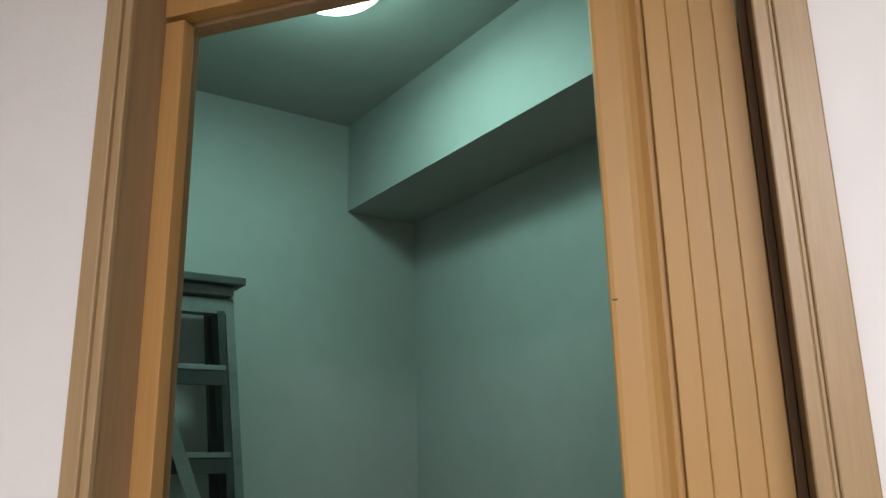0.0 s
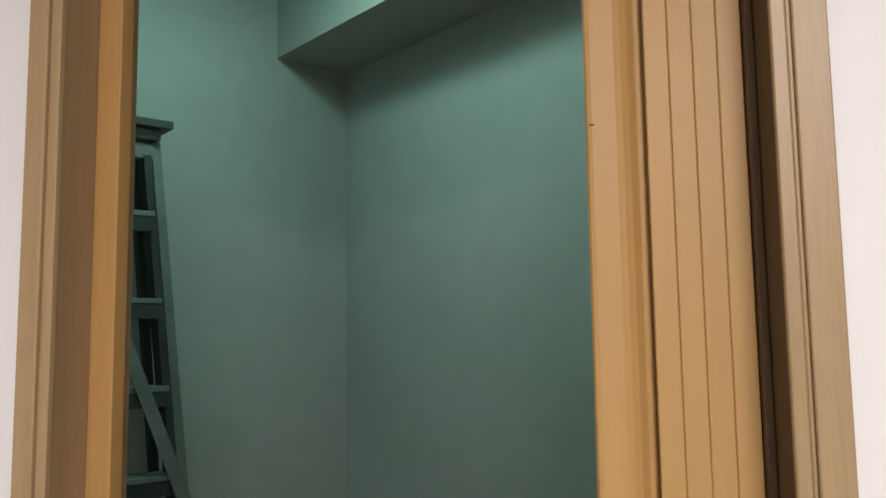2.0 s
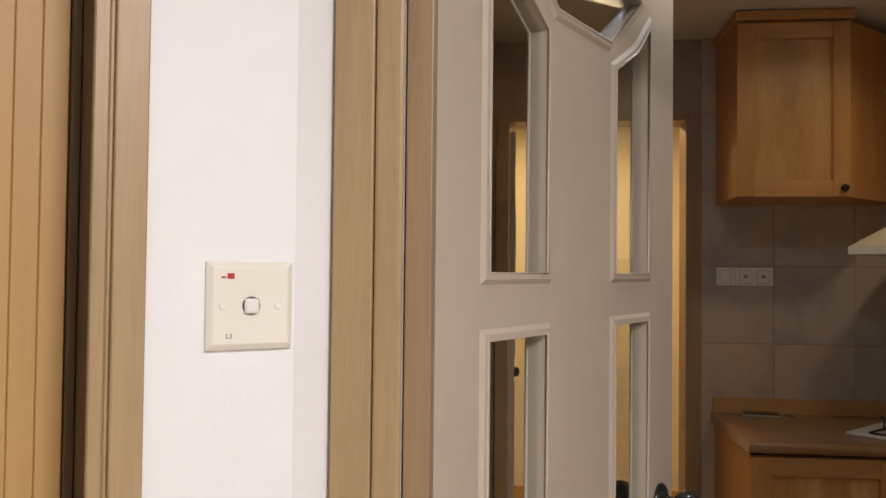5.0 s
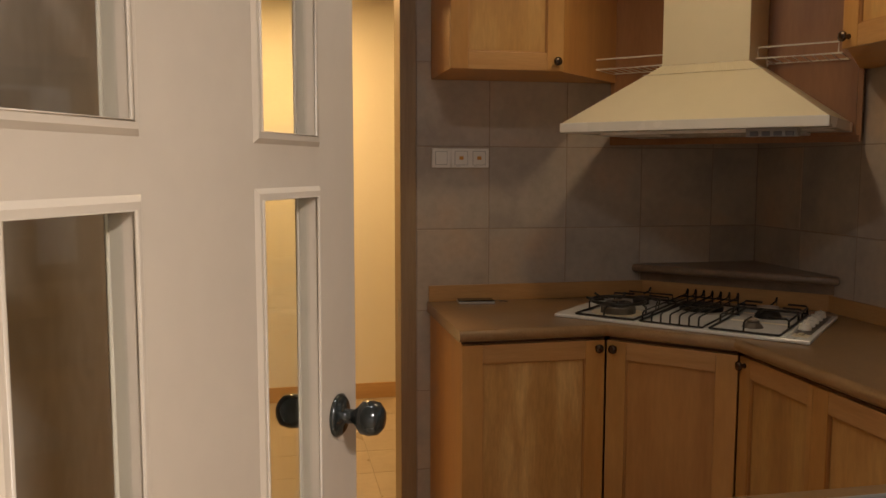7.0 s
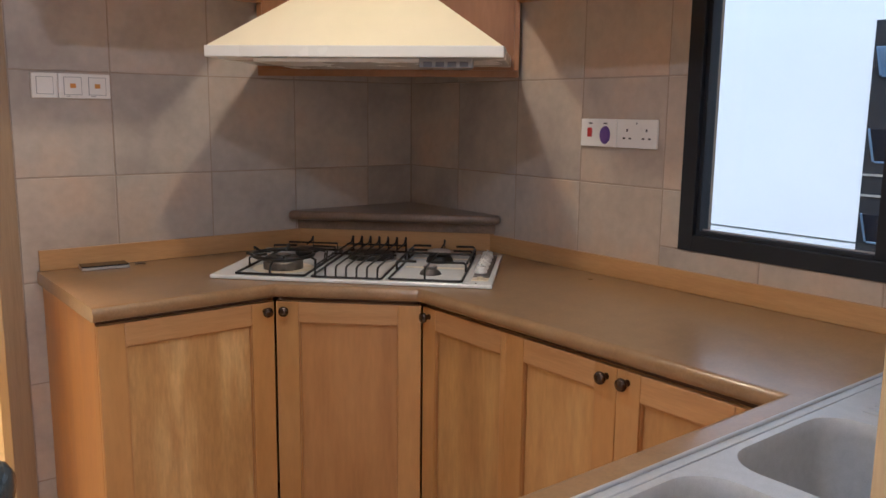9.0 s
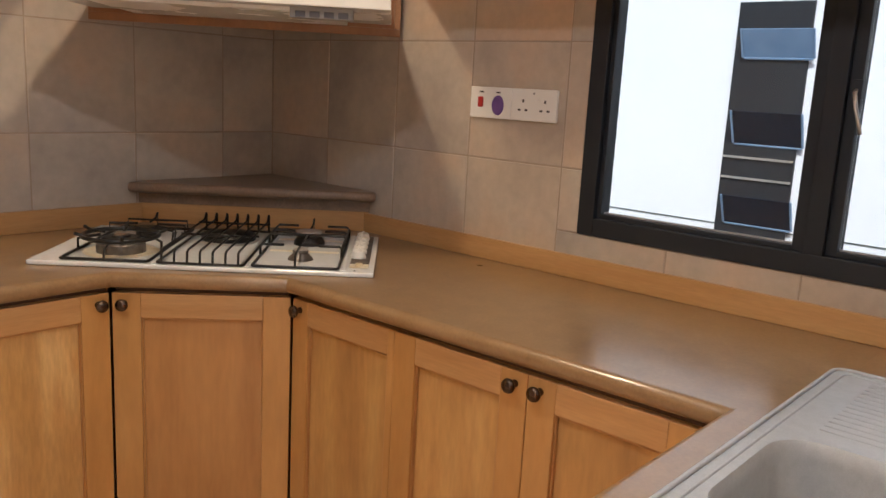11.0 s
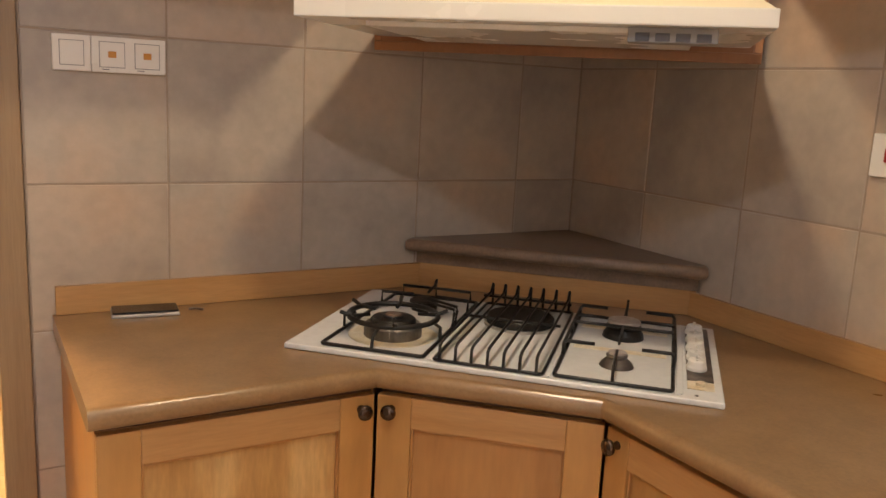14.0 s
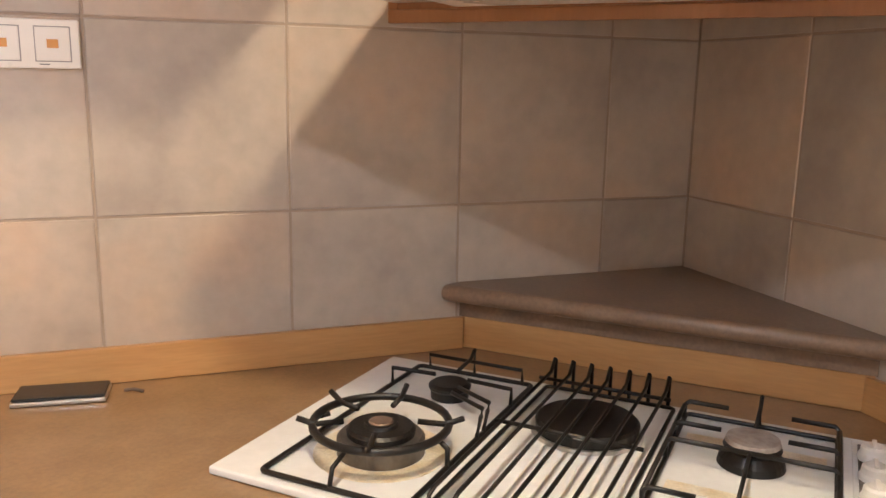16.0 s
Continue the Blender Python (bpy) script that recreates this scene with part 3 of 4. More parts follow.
def leaf_door(name, place, turn, lites, width, height, stiles, label, knob_x, knob_z, side=1):
    """A glazed panel door along +x from its hinge; lites are polygons (x, z)."""
    d = thing(name, place, label, "door", turn=turn)
    t = 0.0135
    # the leaf: a slab with the lites cut out, by filling between outline and holes
    bm = B()
    loops = [[(0, 0.01), (width, 0.01), (width, height), (0, height)]] + lites
    edges = []
    for loop in loops:
        vs = [bm.verts.new((x, -t, z)) for x, z in loop]
        edges += [bm.edges.new((vs[i], vs[(i + 1) % len(vs)])) for i in range(len(vs))]
    bmesh.ops.triangle_fill(bm, use_beauty=True, use_dissolve=False, edges=edges)
    front = bm.faces[:]
    ext = bmesh.ops.extrude_face_region(bm, geom=front)
    bmesh.ops.translate(bm, verts=[v for v in ext["geom"] if isinstance(v, bmesh.types.BMVert)], vec=(0, 2 * t, 0))
    bmesh.ops.recalc_face_normals(bm, faces=bm.faces[:])
    part("slab", bm, M_DOOR, d)
    for lite in lites:
        part("glazing_bead", ring_frame(B(), lite, 0.016, -t, -t - 0.005), M_DOOR, d)
        part("glazing_bead", ring_frame(B(), lite, 0.016, t, t + 0.005), M_DOOR, d)
        for y in (-t - 0.0045, t + 0.0045):
            part("bead_lip", tube(B(), [(x, y, z) for x, z in lite], 0.0030, 6, closed=True), M_DOOR, d, smooth=True)
        bm = B()
        vs = [bm.verts.new((x, -0.002, z)) for x, z in lite]
        f = bm.faces.new(vs)
        e = bmesh.ops.extrude_face_region(bm, geom=[f])
        bmesh.ops.translate(bm, verts=[v for v in e["geom"] if isinstance(v, bmesh.types.BMVert)], vec=(0, 0.004, 0))
        bmesh.ops.recalc_face_normals(bm, faces=bm.faces[:])
        g = part("pane", bm, M_GLASS, d, "clear glass pane")
        g.visible_shadow = False
    knob(d, (knob_x, -t, knob_z), (0, -1, 0))
    knob(d, (knob_x, t, knob_z), (0, 1, 0))
    return d


KITCHEN_LITES = [
    [(0.130, 1.462), (0.306, 1.462), (0.306, 1.835), (0.225, 1.885), (0.130, 1.945)],
    [(0.575, 1.462), (0.748, 1.462), (0.748, 1.945), (0.680, 1.885), (0.575, 1.830)],
    [(0.335, 1.874), (0.548, 1.874), (0.700, 1.985), (0.640, 2.02), (0.260, 2.02), (0.200, 1.985)],
    [(0.130, 0.75), (0.306, 0.75), (0.306, 1.370), (0.130, 1.370)],
    [(0.575, 0.75), (0.748, 0.75), (0.748, 1.370), (0.575, 1.370)],
]
leaf_door("glazed_door", (-2.212, -2.4538, 0), 62.6, KITCHEN_LITES, 0.905, 2.08, None,
          "cream painted glazed door standing open into the kitchen", 0.826, 1.0)

# passage door, open
d = thing("panel_door", (-2.18, 0.10, 0), "cream panelled door standing open in the passage", "door", turn=96)
part("slab", box(B(), 0, 0.72, -0.02, 0.02, 0.01, 2.07, 0.003), M_DOOR, d)
arch = [(0.12, 1.1), (0.60, 1.1), (0.60, 1.70), (0.54, 1.84), (0.45, 1.90), (0.27, 1.90), (0.18, 1.84), (0.12, 1.70)]
part("arched_moulding", ring_frame(B(), arch, 0.03, -0.02, -0.032), M_DOOR, d)
part("lower_moulding", ring_frame(B(), [(0.12, 0.2), (0.60, 0.2), (0.60, 0.95), (0.12, 0.95)], 0.03, -0.02, -0.032), M_DOOR, d)
knob(d, (0.66, -0.02, 0.95), (0, -1, 0), 0.026)

# ---- kitchen: base cabinets ----
def handle(parent, place, direction):
    m = Matrix.Translation(place) @ Vector(direction).to_track_quat("Z", "Y").to_matrix().to_4x4()
    return part("knob", lathe(B(), [(0, 0), (0.008, 0), (0.007, 0.004), (0.005, 0.010), (0.007, 0.014), (0.0135, 0.017), (0.015, 0.021), (0.0135, 0.026), (0.006, 0.029), (0, 0.0295)], 20, m), M_KNOB, parent, "round antique bronze knob", smooth=True)


def shaker(parent, w, z0, z1, stile=0.065, rail=0.065, knob_side=0, left=None, right=None, knob_z=None, x0=0.0, panel=None):
    """A framed door along +x in its parent's frame, front towards -y, with a sunk panel."""
    a, b = left or stile, right or stile
    door = part("door", box(B(), x0 + a - 0.006, x0 + w - b + 0.006, 0.0125, 0.0165, z0 + rail - 0.006, z1 - rail + 0.006), panel or M_PANEL, parent, "sunk honey wood panel door")
    g = 0.0045
    bm = B()
    for p0, p1, q0, q1 in ((x0 + a + 0.0003, x0 + a + g, z0 + rail, z1 - rail), (x0 + w - b - g, x0 + w - b - 0.0003, z0 + rail, z1 - rail)):
        box(bm, p0, p1, 0.0055, 0.0124, q0 + 0.0003, q1 - 0.0003, 0.001, 1)
    for q0, q1 in ((z0 + rail + 0.0003, z0 + rail + g), (z1 - rail - g, z1 - rail - 0.0003)):
        box(bm, x0 + a + g + 0.0003, x0 + w - b - g - 0.0003, 0.0055, 0.0124, q0, q1, 0.001, 1)
    # darker wood on the moulding paints the shadow line of the recess
    part("panel_moulding", bm, M_REDDISH, door, "narrow moulding, darkened for the shade line round the panel")
    part("stile", box(B(), x0, x0 + a, 0, 0.018, z0, z1, 0.0025, 2), M_WOOD, door)
    part("stile", box(B(), x0 + w - b, x0 + w, 0, 0.018, z0, z1, 0.0025, 2), M_WOOD, door)
    part("rail", box(B(), x0 + a, x0 + w - b, 0.0006, 0.018, z0, z0 + rail, 0.0025, 2), M_WOODH, door)
    part("rail", box(B(), x0 + a, x0 + w - b, 0.0006, 0.018, z1 - rail, z1, 0.0025, 2), M_WOODH, door)
    if knob_side:
        kx = x0 + (0.028 if knob_side < 0 else w - 0.028)
        handle(door, (kx, 0, z1 - 0.025 if knob_z is None else knob_z), (0, -1, 0))
    return door


BASE_TOP = 0.862
c = thing("base_cabinet", (-1.345, -0.575, 0), "honey wood base cabinet with one framed door and orange side panel", "kitchen cabinet")
bm = B()
prism(bm, [(0.0, 0.019), (0.0, 0.573), (0.62, 0.573), (0.489, 0.019)], 0.10, BASE_TOP)
part("body", bm, M_SIDE, c)
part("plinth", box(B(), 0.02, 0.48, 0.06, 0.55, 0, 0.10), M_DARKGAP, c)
# thin dark strip over the carcass paints the shade above the door
part("top_gap", box(B(), 0.001, 0.486, 0.0182, 0.0188, BASE_TOP - 0.0125, BASE_TOP - 0.0005), M_DARKGAP, c, "thin strip painted as shade under the worktop")
shaker(c, 0.484, 0.105, BASE_TOP - 0.013, 0.068, 0.062, 1, panel=M_PALE)

c = thing("corner_cabinet", (-0.856, -0.5765, 0), "honey wood corner cabinet with a framed door under the hob", "kitchen cabinet", turn=-43.6)
part("body", box(B(), 0.004, 0.412, 0.019, 0.40, 0.10, BASE_TOP), M_SIDE, c)
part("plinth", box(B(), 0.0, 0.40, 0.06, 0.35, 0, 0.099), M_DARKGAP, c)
part("top_gap", box(B(), 0.005, 0.411, 0.0182, 0.0188, BASE_TOP - 0.0125, BASE_TOP - 0.0005), M_DARKGAP, c, "thin strip painted as shade under the worktop")
shaker(c, 0.419, 0.105, BASE_TOP - 0.013, 0.066, 0.06, -1, panel=M_REDDISH)

c = thing("base_cabinet", (-0.548, -0.866, 0), "long honey wood base cabinet with three framed doors below the worktop", "kitchen cabinet", turn=-90)
part("body", box(B(), 0.0, 1.045, 0.019, 0.545, 0.10, BASE_TOP), M_SIDE, c)
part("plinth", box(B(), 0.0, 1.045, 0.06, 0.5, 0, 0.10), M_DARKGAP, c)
part("top_gap", box(B(), 0.001, 1.044, 0.0182, 0.0188, BASE_TOP - 0.0125, BASE_TOP - 0.0005), M_DARKGAP, c, "thin strip painted as shade under the worktop")
shaker(c, 0.345, 0.105, BASE_TOP - 0.013, 0.05, 0.06, -1, left=0.055, right=0.02, x0=0.002)
shaker(c, 0.351, 0.105, BASE_TOP - 0.013, 0.062, 0.06, 1, x0=0.3475)
shaker(c, 0.345, 0.105, BASE_TOP - 0.013, 0.062, 0.06, -1, x0=0.7005)

c = thing("sink_cabinet", (-1.37, -1.915, 0), "honey wood sink cabinet under the steel sink", "kitchen cabinet")
part("body", box(B(), 0.0, 1.36, -0.552, -0.001, 0.10, 0.70), M_SIDE, c)
part("end_panel", box(B(), 0.0, 0.02, -0.552, -0.001, 0.70, BASE_TOP), M_SIDE, c)
part("front_rail", box(B(), 0.02, 0.79, -0.02, -0.001, 0.701, BASE_TOP), M_SIDE, c)

# worktop
SINK = (-1.33, -0.205, -2.455, -1.998)
BOWLS = [(-1.26, -0.945, -2.41, -2.040), (-0.897, -0.585, -2.41, -2.040)]
wt = thing("worktop", (0, 0, 0), "brown speckled laminate worktop with rounded front edge and timber upstand", "worktop")
outer = [(-1.358, -0.001), (-1.358, -0.596), (-0.864, -0.590), (-0.572, -0.872), (-0.556, -1.937), (-1.385, -1.937), (-1.385, -2.03), (0.031, -2.03), (0.031, -0.001)]
bm = B()
prism(bm, outer, 0.862, 0.900, 0.0175, 8, which=[1, 2, 3, 4])
part("top", bm, M_TOP, wt)
part("sink_surround", prism(B(), [(-1.385, -2.0302), (-1.385, -2.469), (0.031, -2.469), (0.031, -2.0302), (-0.565, -2.0302), (-0.565, -2.42), (-1.28, -2.42), (-1.28, -2.0302)], 0.862, 0.900), M_TOP, wt)
part("upstand", box(B(), -1.352, -0.4745, -0.022, -0.010, 0.9005, 0.963, 0.002), M_WOODH, wt, "honey timber upstand along the tiles")
part("upstand", box(B(), EAST - 0.013, EAST - 0.001, -2.46, -0.5065, 0.9005, 0.960, 0.002), M_WOODH, wt, "honey timber upstand along the tiles")

# corner ledge
lg = thing("corner_ledge", (0, 0, 0), "triangular brown stone-look ledge on a timber apron behind the hob", "shelf")
part("apron", prism(B(), [(-0.474, -0.012), (EAST - 0.002, -0.516), (EAST - 0.002, -0.490), (-0.448, -0.012)], 0.9006, 0.963, 0.0015, 1, which=[0]), M_WOODH, lg, "honey timber apron")
part("riser", prism(B(), [(-0.479, -0.011), (EAST - 0.002, -0.520), (EAST - 0.002, -0.480), (-0.439, -0.011)], 0.9635, 0.999), M_LEDGE, lg)
part("shelf", prism(B(), [(-0.508, -0.011), (-0.518, -0.016), (-0.522, -0.026), (-0.516, -0.038), (-0.008, -0.546), (0.006, -0.555), (0.018, -0.556), (EAST - 0.002, -0.548), (EAST - 0.002, -0.011)], 0.9995, 1.031, 0.0135, 5, which=[0, 1, 2, 3, 4, 5, 6]), M_LEDGE, lg, smooth="angle")

# ---- wall cabinets and hood ----
def wall_cabinet(place, turn, w, depth, label, knob_side, end, doors=1):
    c = thing("wall_cabinet", place, label, "kitchen cabinet", turn=turn)
    bm = B()
    prism(bm, [(0, 0.019), (0, depth), (w + end * 0.35, depth), (w, 0.019)] if end > 0 else [(0, 0.019), (end * 0.35, depth), (w, depth), (w, 0.019)], 1.745, 2.39)
    part("body", bm, M_SIDE, c)
    for i in range(doors):
        shaker(c, w / doors - 0.003, 1.745, 2.385, 0.06, 0.06, knob_side, knob_z=1.775, x0=i * w / doors)
    part("cornice", box(B(), -0.01, w + 0.01, -0.015, depth, 2.3905, 2.425, 0.004), M_SIDE, c)
    return c


wall_cabinet((-1.342, -0.366, 0), 0, 0.40, 0.356, "honey wood wall cabinet with a framed door and angled end", 1, 1)
wall_cabinet((-0.366, -1.02, 0), -90, 1.44, 0.394, "row of honey wood wall cabinets above the window", -1, -1.2, 4)

hb = thing("hood_backboard", (-0.629, 0, 0), "red-brown veneered board behind the cooker hood", "panel", turn=-45)
part("board", box(B(), 0.033, 0.887, -0.010, 0.002, 1.5255, 2.39), M_BOARD, hb)
part("lower_edge", box(B(), 0.015, 0.905, -0.012, 0.002, 1.503, 1.5252, 0.002), M_BOARD, hb)
for x in (0.015, 0.8875):
    part("edge_strip", box(B(), x, x + 0.0175, -0.012, 0.002, 1.5255, 2.39, 0.002), M_BOARD, hb)

hd = thing("cooker_hood", (-0.2975, -0.3085, 0), "cream chimney cooker hood with white rim over the hob", "cooker hood", turn=-45)
W2, DF, DB = 0.426, -0.507, -0.0295
part("rim", box(B(), -W2, W2, DF, DB, 1.536, 1.568, 0.003), M_RIM, hd)
bm = B()
NW, NF = 0.145, -0.29
lo = [bm.verts.new(v) for v in ((-W2 + .006, DF + .006, 1.5685), (W2 - .006, DF + .006, 1.5685), (W2 - .006, DB, 1.5685), (-W2 + .006, DB, 1.5685))]
hi = [bm.verts.new(v) for v in ((-NW, NF, 1.765), (NW, NF, 1.765), (NW, DB, 1.765), (-NW, DB, 1.765))]
for i in range(4):
    bm.faces.new((lo[i], lo[(i + 1) % 4], hi[(i + 1) % 4], hi[i]))
bm.faces.new(hi)
bm.faces.new(lo[::-1])
part("canopy", bm, M_HOOD, hd)
part("chimney", box(B(), -NW, NW, NF, DB, 1.7655, 2.425, 0.003), M_HOOD, hd)
part("underside_tray", box(B(), -0.30, 0.30, DF + 0.05, DB - 0.02, 1.5255, 1.5355, 0.002), M_RIM, hd)
cp = part("control_panel", box(B(), 0.187, 0.337, DF + 0.03, DF + 0.075, 1.510, 1.5355, 0.002), M_GREYL, hd, "grey control panel with dark buttons")
for k in range(4):
    part("button", box(B(), 0.200 + k * 0.034, 0.224 + k * 0.034, DF + 0.028, DF + 0.031, 1.512, 1.526, 0.001, 1), M_GREY, cp)
slope = Vector((0, NF - DF - 0.006, 1.765 - 1.5685)).normalized()
for k in range(15):
    u = -0.125 + k * 0.25 / 14
    top, low = Vector((u, NF - 0.004, 1.762)), Vector((u * 1.18, NF - 0.004, 1.762)) - slope * 0.045
    part("vent_rib", tube(B(), [top, low], 0.0011, 4), M_HOOD, hd)
part("neck_seam", tube(B(), [(-NW, NF - 0.0005, 1.766), (NW, NF - 0.0005, 1.766)], 0.0016, 6), M_STAIN, hd)
part("vent_seam", tube(B(), [(-NW - 0.052, NF - 0.0395, 1.7325), (NW + 0.052, NF - 0.0395, 1.7325)], 0.0014, 6), M_STAIN, hd)


def rack(a, b, z, name_label):
    r = thing("wire_rack", (-0.303, -0.303, 0), name_label, "rack", group="wire racks beside the hood", turn=-45)
    yf, yb = -0.205, -0.036
    part("rim_wire", tube(B(), [(a, yf, z), (b, yf, z), (b, yb, z), (a, yb, z)], 0.0037, 6, closed=True), M_WIRE, r)
    part("guard_wire", tube(B(), [(a + 0.01, yf, z), (a + 0.01, yf, z + 0.036), (b - 0.01, yf, z + 0.036), (b - 0.01, yf, z)], 0.003, 6), M_WIRE, r)
    bm = B()
    n = int((b - a) / 0.028)
    for k in range(1, n):
        x = a + (b - a) * k / n
        tube(bm, [(x, yf, z - 0.002), (x, yb, z - 0.002)], 0.0013, 5)
    tagged(part("grid_wires", bm, M_WIRE, r), kind="stuff")
    part("bracket", tube(B(), [(a + 0.03, yb, z - 0.003), (a + 0.03, yf + 0.05, z - 0.003), (a + 0.03, yf + 0.05, z - 0.022)], 0.003, 6), M_WIRE, r)


for z in (1.779, 2.130):
    rack(-0.470, -0.150, z, "white wire shelf rack beside the hood chimney")
    rack(0.150, 0.415, z, "white wire shelf rack beside the hood chimney")


# ---- window ----
window_1 = new("window_1")
tagged(window_1, "black aluminium casement window over the worktop", kind="structure")
y0, y1, z0, z1 = WIN
fr = 0.045
bm = B()
box(bm, 0.026, 0.088, y1 - fr, y1, z0, z1, 0.002)
box(bm, 0.026, 0.088, y0, y0 + fr, z0, z1, 0.002)
box(bm, 0.026, 0.088, y0 + fr, y1 - fr, z0, z0 + fr, 0.002)
box(bm, 0.026, 0.088, y0 + fr, y1 - fr, z1 - fr, z1, 0.002)
part("window_frame", bm, M_FRAME, window_1)
for a, b, near in ((-1.844, y1 - fr, 0.012), (y0 + fr, -1.885, 0.024)):
    s = part("sash", box(B(), 0.041, 0.083, b - near, b, z0 + fr, z1 - fr, 0.002), M_FRAME, window_1)
    bm = B()
    box(bm, 0.041, 0.083, a, a + 0.028, z0 + fr, z1 - fr, 0.002)
    box(bm, 0.041, 0.083, a + 0.028, b - near, z0 + fr, z0 + fr + 0.012, 0.002)
    box(bm, 0.041, 0.083, a + 0.028, b - near, z1 - fr - 0.012, z1 - fr, 0.002)
    part("sash_rail", bm, M_FRAME, window_1)
    p = part("pane", box(B(), 0.060, 0.064, a + 0.028, b - near, z0 + fr + 0.012, z1 - fr - 0.012), M_GLASS, window_1, "clear glass pane")
    p.visible_shadow = False
    part("glazing_gasket", box(B(), 0.056, 0.0598, a + 0.028, b - near, z0 + fr + 0.0122, z0 + fr + 0.0162), M_GREYL, window_1, "pale grey glazing strip")
part("mullion", box(B(), 0.026, 0.088, -1.8848, -1.8442, z0 + fr, z1 - fr, 0.002), M_FRAME, window_1)
part("window_handle", tube(B(), [(0.024, -1.905, 1.405), (0.012, -1.906, 1.398), (0.008, -1.912, 1.372), (0.010, -1.922, 1.335), (0.016, -1.925, 1.318)], 0.0042, 8), M_SILVER, window_1, "slim silver casement handle", smooth=True)
part("handle_base", box(B(), 0.020, 0.041, -1.916, -1.896, 1.385, 1.425, 0.003), M_FRAME, window_1)


# ---- neighbouring facade ----
FX = 2.9
structure("backdrop_facade", box(B(), FX, FX + 0.15, -10, 6, -4, 9), M_FACADE, "white neighbouring facade across the light well")
structure("backdrop_joint", box(B(), FX - 0.004, FX - 0.0005, -10, 6, 0.664, 0.671), M_LADDER, "thin shadow joint in the white facade")
for y, tag in ((-0.87, 1), (-2.2, 2), (1.2, 3)):
    lv = thing("louvre_window", (FX, y, 0), "tall black louvre window with open blue glass blades on the facade", "window", group="louvre windows on the facade")
    part("recess", box(B(), -0.02, -0.001, 0, 0.405, 0.55, 1.92), M_FRAME, lv, "black window frame")
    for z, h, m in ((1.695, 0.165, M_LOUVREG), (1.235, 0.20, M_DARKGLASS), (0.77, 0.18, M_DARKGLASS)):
        tilt = pose(-0.065, 0, z, 0, -25, 0)
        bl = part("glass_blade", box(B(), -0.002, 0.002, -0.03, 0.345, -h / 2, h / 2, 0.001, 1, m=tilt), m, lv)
        part("blade_edge", box(B(), -0.006, 0.004, -0.03, 0.345, -h / 2 - 0.010, -h / 2, 0.001, 1, m=tilt), M_LOUVREG, bl, "pale blue lower blade edge")
        for y5 in (-0.042, 0.346):
            part("blade_clip", box(B(), -0.006, 0.004, y5, y5 + 0.011, -h / 2, h / 2, 0.001, 1, m=tilt), M_LOUVREG, bl, "pale blue blade side")
    for z in (1.065, 0.948, 0.62):
        part("blade_bar", box(B(), -0.030, -0.020, 0.005, 0.40, z - 0.006, z + 0.006), M_SILVER, lv)

# ---- sink ----
def rounded(x0, x1, y0, y1, r, n=6):
    out = []
    for cx, cy, a in ((x1 - r, y1 - r, 0), (x0 + r, y1 - r, 90), (x0 + r, y0 + r, 180), (x1 - r, y0 + r, 270)):
        out += [(cx + r * math.cos(radians(a + 90 * i / n)), cy + r * math.sin(radians(a + 90 * i / n))) for i in range(n + 1)]
    return out


sink = thing("kitchen_sink", (0, 0, 0.9), "satin steel double-bowl sink with ribbed drainer set in the worktop", "sink")
bm = B()
edges = []
for loop in [rounded(*SINK, 0.03)] + [rounded(*b4, 0.065) for b4 in BOWLS]:
    vs = [bm.verts.new((x, y, 0.005)) for x, y in loop]
    edges += [bm.edges.new((vs[i], vs[(i + 1) % len(vs)])) for i in range(len(vs))]
bmesh.ops.triangle_fill(bm, use_beauty=True, edges=edges)
ext = bmesh.ops.extrude_face_region(bm, geom=bm.faces[:])
bmesh.ops.translate(bm, verts=[e for e in ext["geom"] if isinstance(e, bmesh.types.BMVert)], vec=(0, 0, -0.0045))
bmesh.ops.recalc_face_normals(bm, faces=bm.faces[:])
part("deck", bm, M_STEEL, sink)
x0, x1, y0, y1 = SINK
part("rim_bead", tube(B(), [(x, y, 0.006) for x, y in rounded(x0 + 0.006, x1 - 0.006, y0 + 0.006, y1 - 0.006, 0.028)], 0.004, 8, closed=True), M_STEEL, sink, smooth=True)
part("inner_bead", tube(B(), [(x, y, 0.0045) for x, y in rounded(x0 + 0.026, x1 - 0.026, y0 + 0.026, y1 - 0.026, 0.022)], 0.0028, 8, closed=True), M_STEEL, sink, smooth=True)
for b4 in BOWLS:
    bm = B()
    rings = []
    for dz, ins, r in ((0.005, 0.0, 0.065), (0.0, 0.003, 0.063), (-0.02, 0.006, 0.06), (-0.13, 0.012, 0.06), (-0.150, 0.022, 0.055), (-0.157, 0.045, 0.05)):
        rings.append([bm.verts.new((x, y, dz)) for x, y in rounded(b4[0] + ins, b4[1] - ins, b4[2] + ins, b4[3] - ins, r)])
    for a, b in zip(rings, rings[1:]):
        for i in range(len(a)):
            bm.faces.new((a[i], a[(i + 1) % len(a)], b[(i + 1) % len(a)], b[i]))
    bm.faces.new(rings[-1])
    bmesh.ops.recalc_face_normals(bm, faces=bm.faces[:])
    part("bowl", bm, M_STEEL, sink, smooth=True)
    part("drain", lathe(B(), [(0, -0.156), (0.03, -0.156), (0.038, -0.153), (0.040, -0.1565)], 24, Matrix.Translation(((b4[0] + b4[1]) / 2, (b4[2] + b4[3]) / 2, 0))), M_SILVER, sink, "round steel drain")
ov = pose(-0.5915, -2.225, -0.045, 0, -90)
